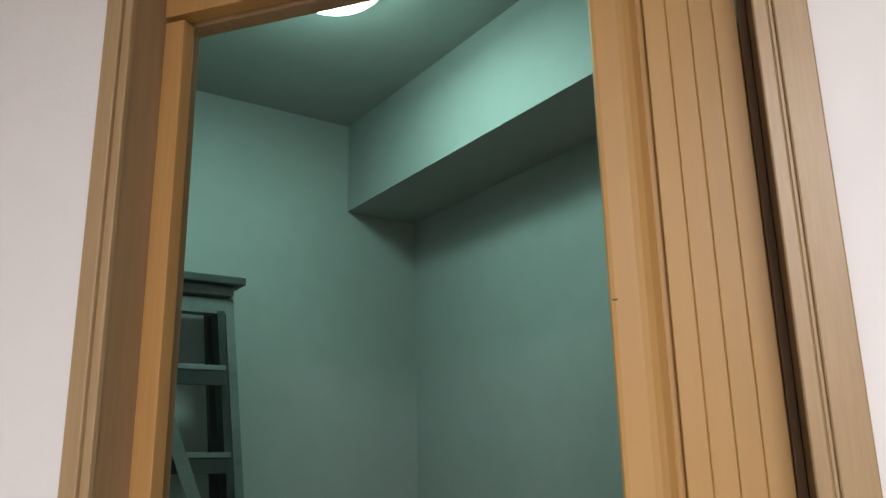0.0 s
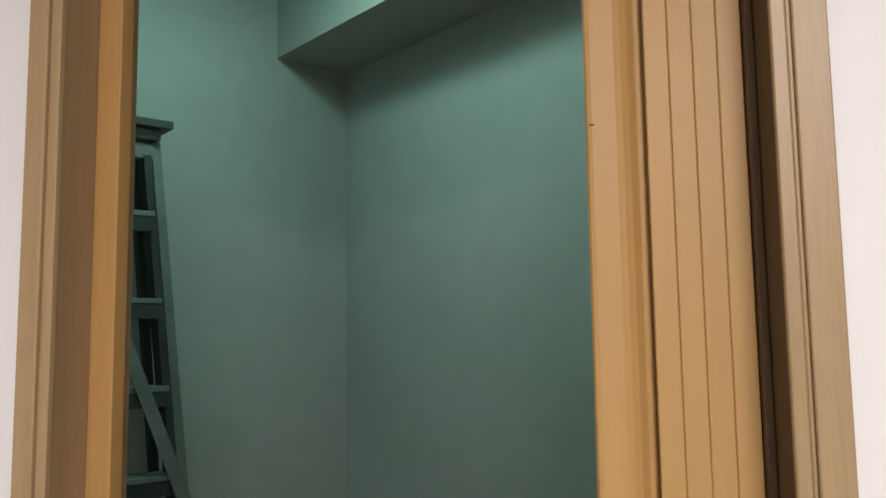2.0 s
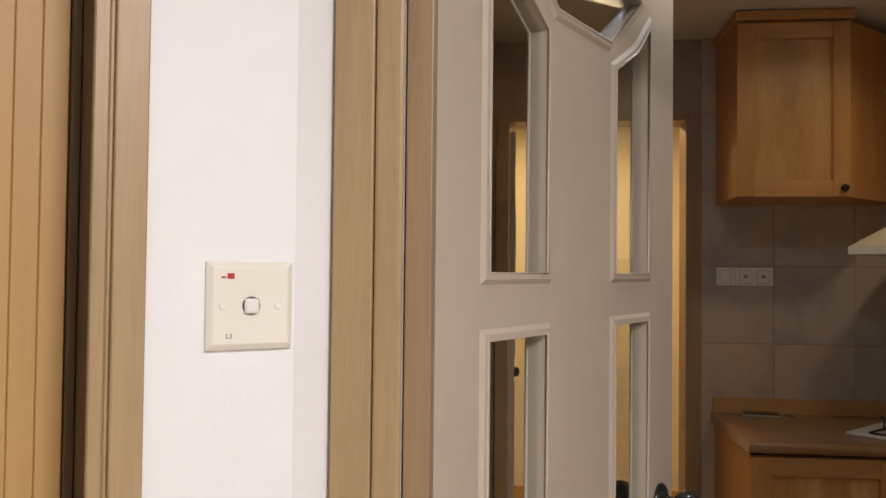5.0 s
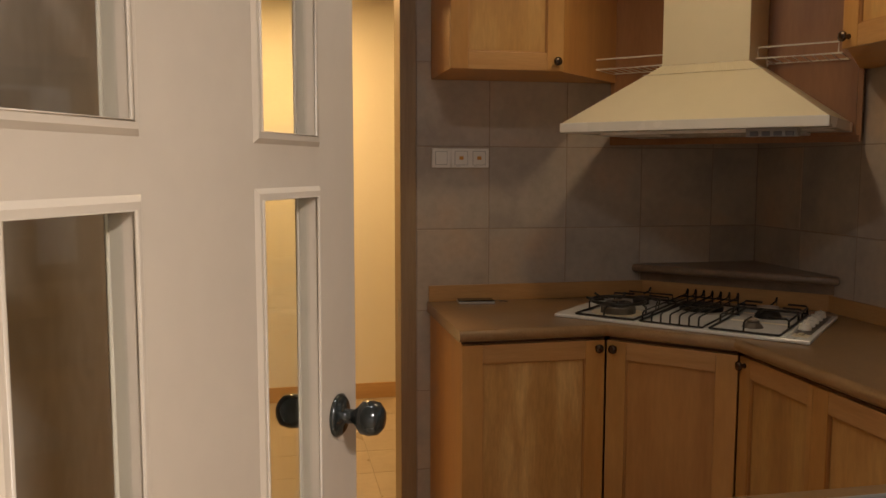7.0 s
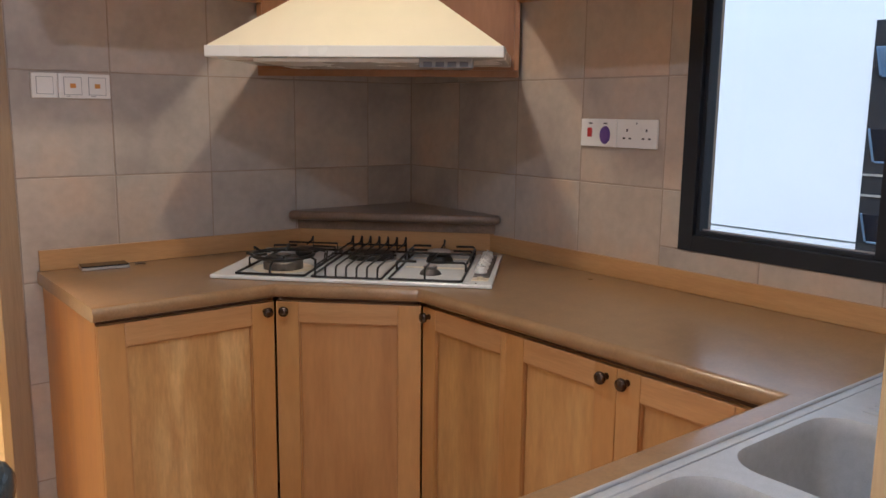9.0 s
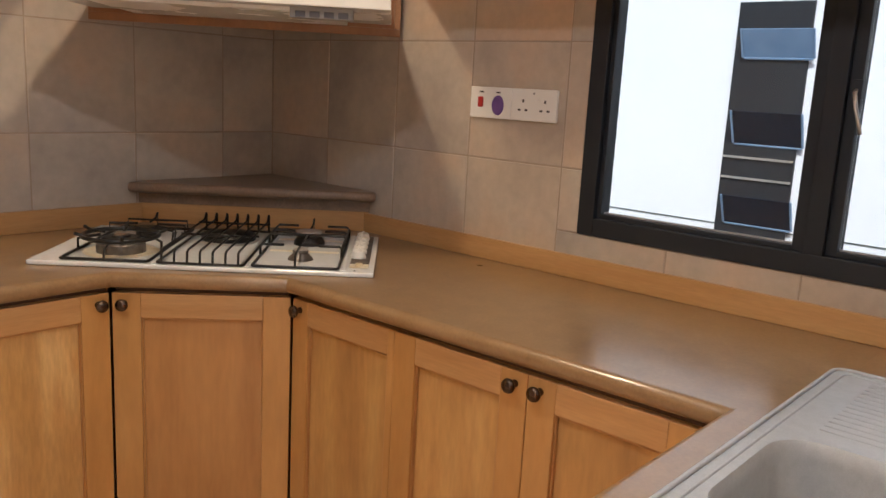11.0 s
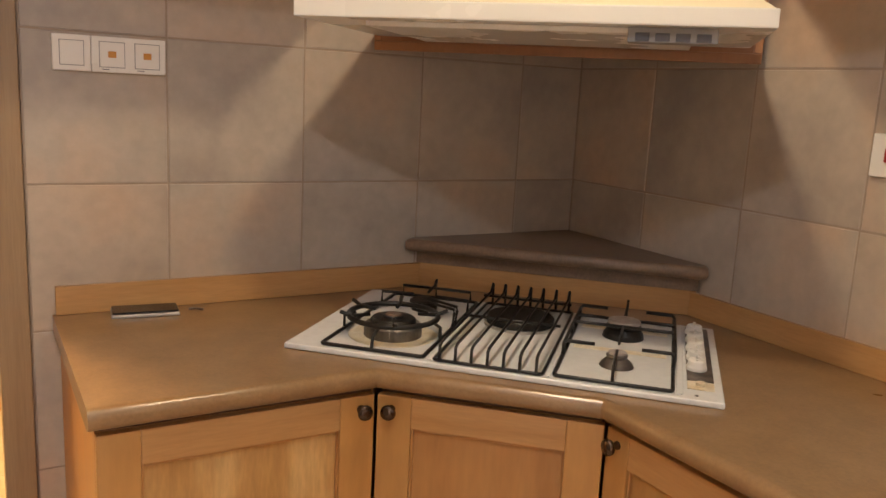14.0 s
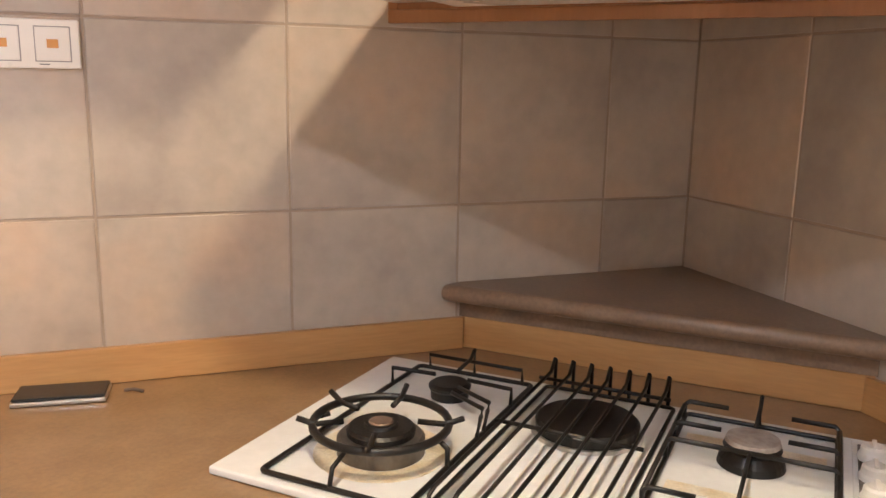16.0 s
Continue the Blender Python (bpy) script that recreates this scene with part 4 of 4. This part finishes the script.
part("overflow", lathe(B(), [(0.0, 0.002), (0.009, 0.002), (0.010, 0.0045), (0.017, 0.0045), (0.020, 0.001), (0.020, -0.002)], 24, ov), M_SILVER, sink, "round chrome overflow fitting", smooth=True)
part("overflow_hole", lathe(B(), [(0.0, 0.0026), (0.0088, 0.0026), (0.0088, 0.002)], 20, ov), M_SHADOWLINE, sink)
part("overflow_bar", box(B(), -0.0096, 0.0096, -0.0016, 0.0016, 0.003, 0.0048, m=ov), M_SILVER, sink)
for i in range(14):
    x = -0.535 + i * 0.0215
    part("drainer_rib", tube(B(), [(x, -2.40, 0.0022), (x, -2.075, 0.0022)], 0.0040, 8), M_STEEL, sink, smooth=True)

# ---- hob ----
hob = thing("gas_hob", (-0.5135, -0.5235, 0.9), "white enamel gas hob with black pan supports and white knobs", "hob", turn=-45.6)
HW, HD = 0.413, 0.247
part("tray", box(B(), -HW, HW, -HD, HD, 0.0005, 0.012, 0.004, 3), M_HOB, hob)
for x in (-0.118, 0.3375):
    part("channel_strip", box(B(), x - 0.006, x + 0.006, -0.235, 0.235, 0.0122, 0.0150, 0.001, 1), M_HOB, hob)
part("channel_strip", box(B(), 0.100, 0.110, -0.235, 0.235, 0.0122, 0.0150, 0.001, 1), M_HOB, hob)


def rod(pts, r=0.0038, closed=False, parent=None, name="support_rod"):
    return part(name, tube(B(), pts, r, 8, closed), M_IRON, parent, smooth=True)


def base_ring(x0, x1, y0, y1, z=0.0165):
    return [(x, y, z) for x, y in rounded(x0, x1, y0, y1, 0.008, 3)]


g = part("wok_support", tube(B(), base_ring(-0.340, -0.132, -0.232, 0.215), 0.0038, 8, True), M_IRON, hob, "black enamelled wok support", smooth=True)
cx, cy = -0.236, -0.105
ringp = [(cx + 0.092 * math.cos(a * math.pi / 16), cy + 0.092 * math.sin(a * math.pi / 16), 0.054) for a in range(32)]
rod(ringp, 0.0058, True, g, "wok_ring")
for ang in (20, 100, 160, 215, 290):
    ca, sa = math.cos(radians(ang)), math.sin(radians(ang))
    rod([(cx + 0.050 * ca, cy + 0.050 * sa, 0.058), (cx + 0.088 * ca, cy + 0.088 * sa, 0.056), (cx + 0.112 * ca, cy + 0.112 * sa, 0.066)], 0.0042, False, g, "prong")
rod([(cx, -0.232, 0.0165), (cx, -0.225, 0.040), (cx, cy - 0.088, 0.050)], 0.0032, False, g)
for sx in (-0.340, -0.132):
    rod([(sx, cy - 0.01, 0.0165), (sx, cy - 0.01, 0.042), (sx + (0.022 if sx < cx else -0.022), cy, 0.050)], 0.0036, False, g)
for yy in (0.020, 0.045):
    rod([(-0.132, yy - 0.04, 0.0165), (-0.134, yy - 0.02, 0.042), (-0.140, yy, 0.046), (-0.205, yy + 0.035, 0.046)], 0.0034, False, g)
for sx, ex in ((-0.340, -0.262), (-0.132, -0.205)):
    rod([(sx, 0.115, 0.0165), (sx, 0.115, 0.044), (ex, 0.115, 0.046)], 0.0036, False, g)
rod([(-0.236, 0.215, 0.0165), (-0.236, 0.213, 0.062), (-0.236, 0.196, 0.050), (-0.236, 0.145, 0.046)], 0.0032, False, g)
rod([(-0.320, 0.215, 0.0165), (-0.320, 0.213, 0.040), (-0.150, 0.213, 0.040), (-0.150, 0.215, 0.0165)], 0.0032, False, g)
part("burner_base", lathe(B(), [(0.060, 0.0125), (0.060, 0.034), (0.056, 0.038), (0.0, 0.038)], 32, Matrix.Translation((cx, cy, 0))), M_ALU, hob, "round aluminium burner body", smooth=False)
part("burner_cap", lathe(B(), [(0.046, 0.0385), (0.047, 0.046), (0.043, 0.050), (0.024, 0.050), (0.022, 0.0545), (0.0, 0.055)], 32, Matrix.Translation((cx, cy, 0))), M_IRON, hob, "black wok burner cap")
part("burner_centre", lathe(B(), [(0.017, 0.0552), (0.015, 0.0570), (0.0, 0.0572)], 24, Matrix.Translation((cx, cy, 0))), M_BRASSY, hob, "worn copper-brown burner centre")
part("scorch_ring", lathe(B(), [(0.092, 0.0124), (0.091, 0.0130), (0.062, 0.0130), (0.061, 0.0124)], 40, Matrix.Translation((cx, cy, 0))), M_STAIN, hob, "yellowed scorched enamel ring")
part("burner_cap", lathe(B(), [(0.030, 0.0125), (0.031, 0.026), (0.034, 0.030), (0.034, 0.034), (0.028, 0.038), (0, 0.038)], 28, Matrix.Translation((-0.236, 0.115, 0))), M_IRON, hob, "small black burner")

g = part("grill_support", tube(B(), base_ring(-0.110, 0.096, -0.238, 0.225), 0.0032, 8, True), M_IRON, hob, "black enamelled grill support", smooth=True)
for k in range(7):
    x = -0.098 + k * 0.0305
    rod([(x, -0.238, 0.0165), (x, -0.236, 0.044), (x, -0.222, 0.0485), (x, 0.205, 0.0485), (x, 0.224, 0.066), (x, 0.230, 0.063), (x, 0.230, 0.0165)], 0.0030, False, g)
for yy in (-0.005, 0.185):
    rod([(-0.110, yy, 0.0445), (0.096, yy, 0.0445)], 0.0032, False, g)
part("hotplate", lathe(B(), [(0.074, 0.0125), (0.075, 0.030), (0.071, 0.034), (0, 0.034)], 36, Matrix.Translation((-0.004, 0.088, 0))), M_IRON, hob, "round black cast hotplate")
part("hotplate_ring", lathe(B(), [(0.081, 0.0124), (0.081, 0.018), (0.076, 0.018)], 36, Matrix.Translation((-0.004, 0.088, 0))), M_SILVER, hob, "thin bright hotplate trim")

g = part("pan_support", tube(B(), base_ring(0.116, 0.325, -0.232, 0.215), 0.0036, 8, True), M_IRON, hob, "black enamelled pan support", smooth=True)
for sx, d in ((0.116, 1), (0.325, -1)):
    for yy in (-0.105, 0.045, 0.105, 0.19):
        L = 0.060 if yy in (-0.105,) else (0.105 if yy == 0.045 else 0.062)
        rod([(sx, yy, 0.0165), (sx, yy, 0.040), (sx + d * 0.006, yy, 0.046), (sx + d * L, yy, 0.046)], 0.0036, False, g)
    rod([(sx, -0.105, 0.040), (sx, 0.19, 0.040)], 0.0034, False, g)
rod([(0.2205, -0.232, 0.0165), (0.2205, -0.230, 0.044), (0.2205, -0.215, 0.049), (0.2205, -0.140, 0.049)], 0.0030, False, g)
rod([(0.2205, 0.215, 0.0165), (0.2205, 0.213, 0.064), (0.2205, 0.198, 0.052), (0.2205, 0.125, 0.049)], 0.0030, False, g)
rod([(0.2205, 0.040, 0.046), (0.2205, -0.085, 0.046)], 0.0026, False, g)
part("burner", lathe(B(), [(0.033, 0.0125), (0.030, 0.019), (0.019, 0.029), (0.021, 0.034), (0.019, 0.037), (0, 0.037)], 28, Matrix.Translation((0.2205, -0.118, 0))), M_ALU, hob, "small tapered burner", smooth="angle")
part("burner_cap", lathe(B(), [(0.018, 0.0372), (0.017, 0.0405), (0.0, 0.0412)], 24, Matrix.Translation((0.2205, -0.118, 0))), M_WORNCAP, hob, "pale worn burner cap")
part("burner", lathe(B(), [(0.044, 0.0125), (0.042, 0.022), (0.034, 0.034), (0.038, 0.038), (0.034, 0.043), (0, 0.044)], 28, Matrix.Translation((0.2205, 0.088, 0))), M_IRON, hob, "blackened burner with pale cap")
part("burner_cap", lathe(B(), [(0.036, 0.0442), (0.034, 0.0500), (0.0, 0.0520)], 24, Matrix.Translation((0.2205, 0.088, 0))), M_WORNCAP, hob, "pale worn burner cap")
for yy in (-0.02, 0.14):
    part("stain", box(B(), 0.128, 0.312, yy - 0.012, yy + 0.012, 0.0122, 0.0128), M_STAIN, hob, "yellowed streak in the enamel")

part("control_strip", box(B(), 0.350, 0.398, -0.150, 0.222, 0.0122, 0.0145, 0.001, 1), M_WORN, hob, "worn grey-brown metal control strip")
part("bare_patch", box(B(), 0.350, 0.398, -0.196, -0.1505, 0.0122, 0.0138, 0.001, 1), M_STAIN, hob, "cream scorched patch")
part("igniter_button", lathe(B(), [(0.010, 0.0140), (0.009, 0.020), (0, 0.021)], 16, Matrix.Translation((0.374, -0.172, 0))), M_STAIN, hob, "yellowed round button")
for k in range(5):
    kn = part("knob", lathe(B(), [(0.0195, 0.0147), (0.0195, 0.020), (0.0175, 0.024), (0.0165, 0.032), (0.013, 0.035), (0, 0.035)], 24, Matrix.Translation((0.368, 0.175 - k * 0.064, 0))), M_PLASTIC, hob, "round white control knob")
    part("grip", box(B(), 0.365, 0.371, 0.175 - k * 0.064 - 0.014, 0.175 - k * 0.064 + 0.014, 0.0352, 0.0385, 0.001, 1), M_PLASTIC, kn)
part("vent_hole", lathe(B(), [(0.0035, 0.0121), (0.0035, 0.0126), (0, 0.0126)], 12, Matrix.Translation((0.366, -0.226, 0))), M_SHADOWLINE, hob)

# ---- sockets and switches ----
def plate(place, turn, w, h, label, category):
    p = thing("wall_plate", place, label, category, turn=turn)
    part("plate", box(B(), -w / 2, w / 2, -0.010, 0, -h / 2, h / 2, 0.003, 3), M_PLASTIC, p)
    return p


p = plate((-1.304, -0.0095, 1.4515), 0, 0.073, 0.073, "white single rocker switch on the kitchen tiles", "light switch")
part("rocker", box(B(), -0.022, 0.022, -0.0125, -0.0100, -0.024, 0.024, 0.001, 2), M_PLASTIC, p)
part("rocker_gap", box(B(), -0.0235, 0.0235, -0.0104, -0.0099, -0.0255, 0.0255), M_GREYL, p)
p = plate((-1.1925, -0.0095, 1.4515), 0, 0.148, 0.073, "white double switch plate with two amber indicators", "light switch")
for x in (-0.034, 0.036):
    part("rocker_gap", box(B(), x - 0.0255, x + 0.0255, -0.0104, -0.0099, -0.0265, 0.0265), M_GREYL, p)
    r = part("rocker", box(B(), x - 0.024, x + 0.024, -0.0125, -0.0102, -0.025, 0.025, 0.001, 2), M_PLASTIC, p)
    part("indicator", box(B(), x - 0.008, x + 0.008, -0.0132, -0.0124, -0.006, 0.007), M_ORANGE, r, "amber indicator window")
    part("legend", box(B(), x - 0.020, x - 0.006, -0.0104, -0.0099, -0.031, -0.0295), M_GREY, p)

p = plate((EAST - 0.0005, -0.9875, 1.332), -90, 0.1405, 0.083, "white cooker switch plate with red and purple rockers", "switch")
part("red_rocker", box(B(), -0.041, -0.024, -0.015, -0.010, -0.013, 0.015, 0.004, 3), M_RED, p, "red rocker switch")
part("purple_rocker", lathe(B(), [(0, 0.008), (0.015, 0.007), (0.019, 0.003), (0.020, 0.0)], 24, Matrix.Translation((0.026, -0.010, -0.006)) @ pose(0, 0, 0, 90) @ Matrix.Diagonal((1, 1.35, 1, 1))), M_PURPLE, p, "oval purple tag")
for x in (-0.032, 0.026):
    part("legend", box(B(), x - 0.007, x + 0.007, -0.0105, -0.0098, 0.026, 0.030), M_SHADOWLINE, p)
p = plate((EAST - 0.0005, -1.131, 1.332), -90, 0.144, 0.083, "white double three-pin wall socket beside the window", "socket")
for x in (-0.034, 0.036):
    part("earth_slot", box(B(), x - 0.003, x + 0.003, -0.0105, -0.0098, 0.006, 0.014), M_SHADOWLINE, p)
    for d in (-0.011, 0.011):
        part("pin_slot", box(B(), x + d - 0.0045, x + d + 0.0045, -0.0105, -0.0098, -0.016, -0.011), M_SHADOWLINE, p)
part("centre_screw", lathe(B(), [(0.003, 0), (0.003, 0.001), (0, 0.001)], 12, pose(0, -0.010, 0.030, 90)), M_GREYL, p)

# ---- phone and scrap on the worktop ----
ph = thing("mobile_phone", (-1.178, -0.062, 0.9005), "thin black mobile phone with silver edge lying on the worktop", "phone", turn=-6)
part("body", box(B(), -0.070, 0.070, -0.034, 0.034, 0.0, 0.008, 0.003, 3), M_SILVER, ph)
part("screen", box(B(), -0.068, 0.068, -0.0315, 0.033, 0.0082, 0.0125, 0.003, 3), M_SCREEN, ph, "glossy black phone back")
sc = solid("scrap", tube(B(), [(-1.085, -0.066, 0.9035), (-1.070, -0.070, 0.905), (-1.056, -0.078, 0.9030)], 0.0028, 6), M_BRASSY, "small brown curled scrap on the worktop", "scrap")

# ---- store ladder and lamp ----
ld = thing("step_ladder", (-4.60, -2.665, 0), "grey-green metal step ladder standing against the store wall", "ladder")


def bar(p, q, w, t, axis):
    """A flat bar from p to q, w wide across in y or z and t thick in x."""
    p, q = Vector(p), Vector(q)
    d = (q - p).normalized()
    side = d.cross(Vector((1, 0, 0))).normalized() * w / 2
    th = Vector((t / 2, 0, 0))
    bm = B()
    vs = [[bm.verts.new(c + a * side + b * th) for a, b in ((-1, -1), (1, -1), (1, 1), (-1, 1))] for c in (p, q)]
    for i in range(4):
        bm.faces.new((vs[0][i], vs[0][(i + 1) % 4], vs[1][(i + 1) % 4], vs[1][i]))
    bm.faces.new(vs[0][::-1])
    bm.faces.new(vs[1])
    bmesh.ops.recalc_face_normals(bm, faces=bm.faces[:])
    return bm


for sgn in (1, -1):
    top, foot = (0.0, sgn * 0.155, 2.115), (0.0, sgn * 0.378, 0.002)
    part("rail", bar(top, foot, 0.028, 0.05, "y"), M_LADDER, ld)
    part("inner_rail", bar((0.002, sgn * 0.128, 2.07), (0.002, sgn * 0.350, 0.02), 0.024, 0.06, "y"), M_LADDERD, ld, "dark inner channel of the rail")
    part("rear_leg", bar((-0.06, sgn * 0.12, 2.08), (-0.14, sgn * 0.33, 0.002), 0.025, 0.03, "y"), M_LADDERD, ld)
part("cap", prism(B(), [(-0.08, -0.19), (0.075, -0.19), (0.075, 0.19), (-0.08, 0.19)], 2.150, 2.176, 0.003, 2), M_LADDERD, ld, "dark ladder cap")
part("cap_skirt", box(B(), -0.06, 0.045, -0.165, 0.165, 2.118, 2.1498, 0.006, 2), M_LADDER, ld)
part("top_rail", box(B(), -0.02, 0.028, -0.150, 0.150, 2.060, 2.108, 0.002), M_LADDER, ld)
for k in range(8):
    z = 1.895 - k * 0.262
    if z > 0.05:
        hw = 0.128 + (2.07 - z) * 0.108
        st = part("step", box(B(), -0.05, 0.055, -hw, hw, z - 0.016, z, 0.002), M_LADDER, ld)
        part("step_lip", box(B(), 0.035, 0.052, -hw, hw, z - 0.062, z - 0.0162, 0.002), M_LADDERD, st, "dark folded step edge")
part("brace", bar((0.062, -0.12, 1.97), (0.062, 0.285, 0.95), 0.040, 0.006, "y"), M_LADDER, ld, "flat diagonal brace")

cl = thing("ceiling_light", (-3.89, -2.50, STORE_CEIL), "round white ceiling light glowing cool in the store", "ceiling light")
part("base_ring", lathe(B(), [(0.145, 0.0), (0.145, -0.03), (0.135, -0.035), (0.135, 0.0)], 40), M_PLASTIC, cl)
part("diffuser", lathe(B(), [(0.135, -0.0352), (0.125, -0.045), (0.09, -0.052), (0, -0.055)], 40), M_GLOW, cl, "glowing frosted diffuser", smooth=True)

# ---- wall tiles ----
def minus(r, w):
    """The rectangle r (a0, a1, z0, z1) less the opening w, as up to four rectangles."""
    a0, a1, b0, b1 = r
    c0, c1, d0, d1 = w
    if a1 <= c0 or a0 >= c1 or b1 <= d0 or b0 >= d1:
        return [r]
    out = []
    if b0 < d0:
        out.append((a0, a1, b0, d0))
    if b1 > d1:
        out.append((a0, a1, d1, b1))
    m0, m1 = max(b0, d0), min(b1, d1)
    if a0 < c0:
        out.append((a0, c0, m0, m1))
    if a1 > c1:
        out.append((c1, a1, m0, m1))
    return out


TILE_MESHES = {}


def tile(parent, a0, a1, z0, z1, wall):
    w, h = round(a1 - a0 - 0.0028, 4), round(z1 - z0 - 0.0028, 4)
    if w < 0.008 or h < 0.008:
        return
    key = (w, h, wall)
    if key not in TILE_MESHES:
        bm = B()
        c, t = 0.002, 0.009
        rings = []
        for dx, d in ((0, 0.0), (0, t - 0.002), (c, t)):
            pts = [(-w / 2 + dx, -h / 2 + dx), (w / 2 - dx, -h / 2 + dx), (w / 2 - dx, h / 2 - dx), (-w / 2 + dx, h / 2 - dx)]
            rings.append([bm.verts.new((x, -d, z) if wall == "n" else (-d, x, z)) for x, z in pts])
        for a, b in zip(rings, rings[1:]):
            for i in range(4):
                bm.faces.new((a[i], a[(i + 1) % 4], b[(i + 1) % 4], b[i]))
        bm.faces.new(rings[-1])
        bmesh.ops.recalc_face_normals(bm, faces=bm.faces[:])
        me = bpy.data.meshes.new("tile")
        bm.to_mesh(me)
        bm.free()
        me.materials.append(M_TILE)
        TILE_MESHES[key] = me
    ob = new("tile", TILE_MESHES[key])
    ob.parent = parent
    jig = random.uniform(-0.0006, 0.0006)
    ob.location = ((a0 + a1) / 2, jig, (z0 + z1) / 2) if wall == "n" else (EAST + 0.009 + jig, (a0 + a1) / 2, (z0 + z1) / 2)


cols = [-1.399, -1.114, -0.800, -0.484, -0.173, EAST - 0.001]
for a0, a1 in zip(cols, cols[1:]):
    for b0, b1 in zip(TILE_Z, TILE_Z[1:]):
        tile(wall_north, a0, a1, max(b0, 0), b1, "n")
cols = [KY_S, -2.160, -1.849, -1.537, -1.225, -0.910, -0.618, -0.306, -0.009]
for a0, a1 in zip(cols, cols[1:]):
    for b0, b1 in zip(TILE_Z, TILE_Z[1:]):
        for r in minus((a0, a1, max(b0, 0), b1), WIN):
            tile(wall_east, *r, "e")

# floor tiles
FT = {}
for i in range(-21, 3):
    for j in range(-21, 8):
        x, y = i * 0.3, j * 0.3
        if not "ft" in FT:
            bm = B()
            box(bm, 0.0015, 0.2985, 0.0015, 0.2985, -0.008, 0.0)
            me = bpy.data.meshes.new("floor_tile")
            bm.to_mesh(me)
            bm.free()
            me.materials.append(M_FLOOR)
            FT["ft"] = me
        if (y > -0.5 and x < -0.9) and x > -3.3 and y < 1.8:
            ob = new("tile", FT["ft"])
            ob.location = (x, y, 0)
            ob.parent = floor
bm = B()
box(bm, -6.2, 1.0, -6.2, -0.605, -0.0035, -0.0005)
part("far_tiles", bm, M_FLOOR, floor, kind="stuff")
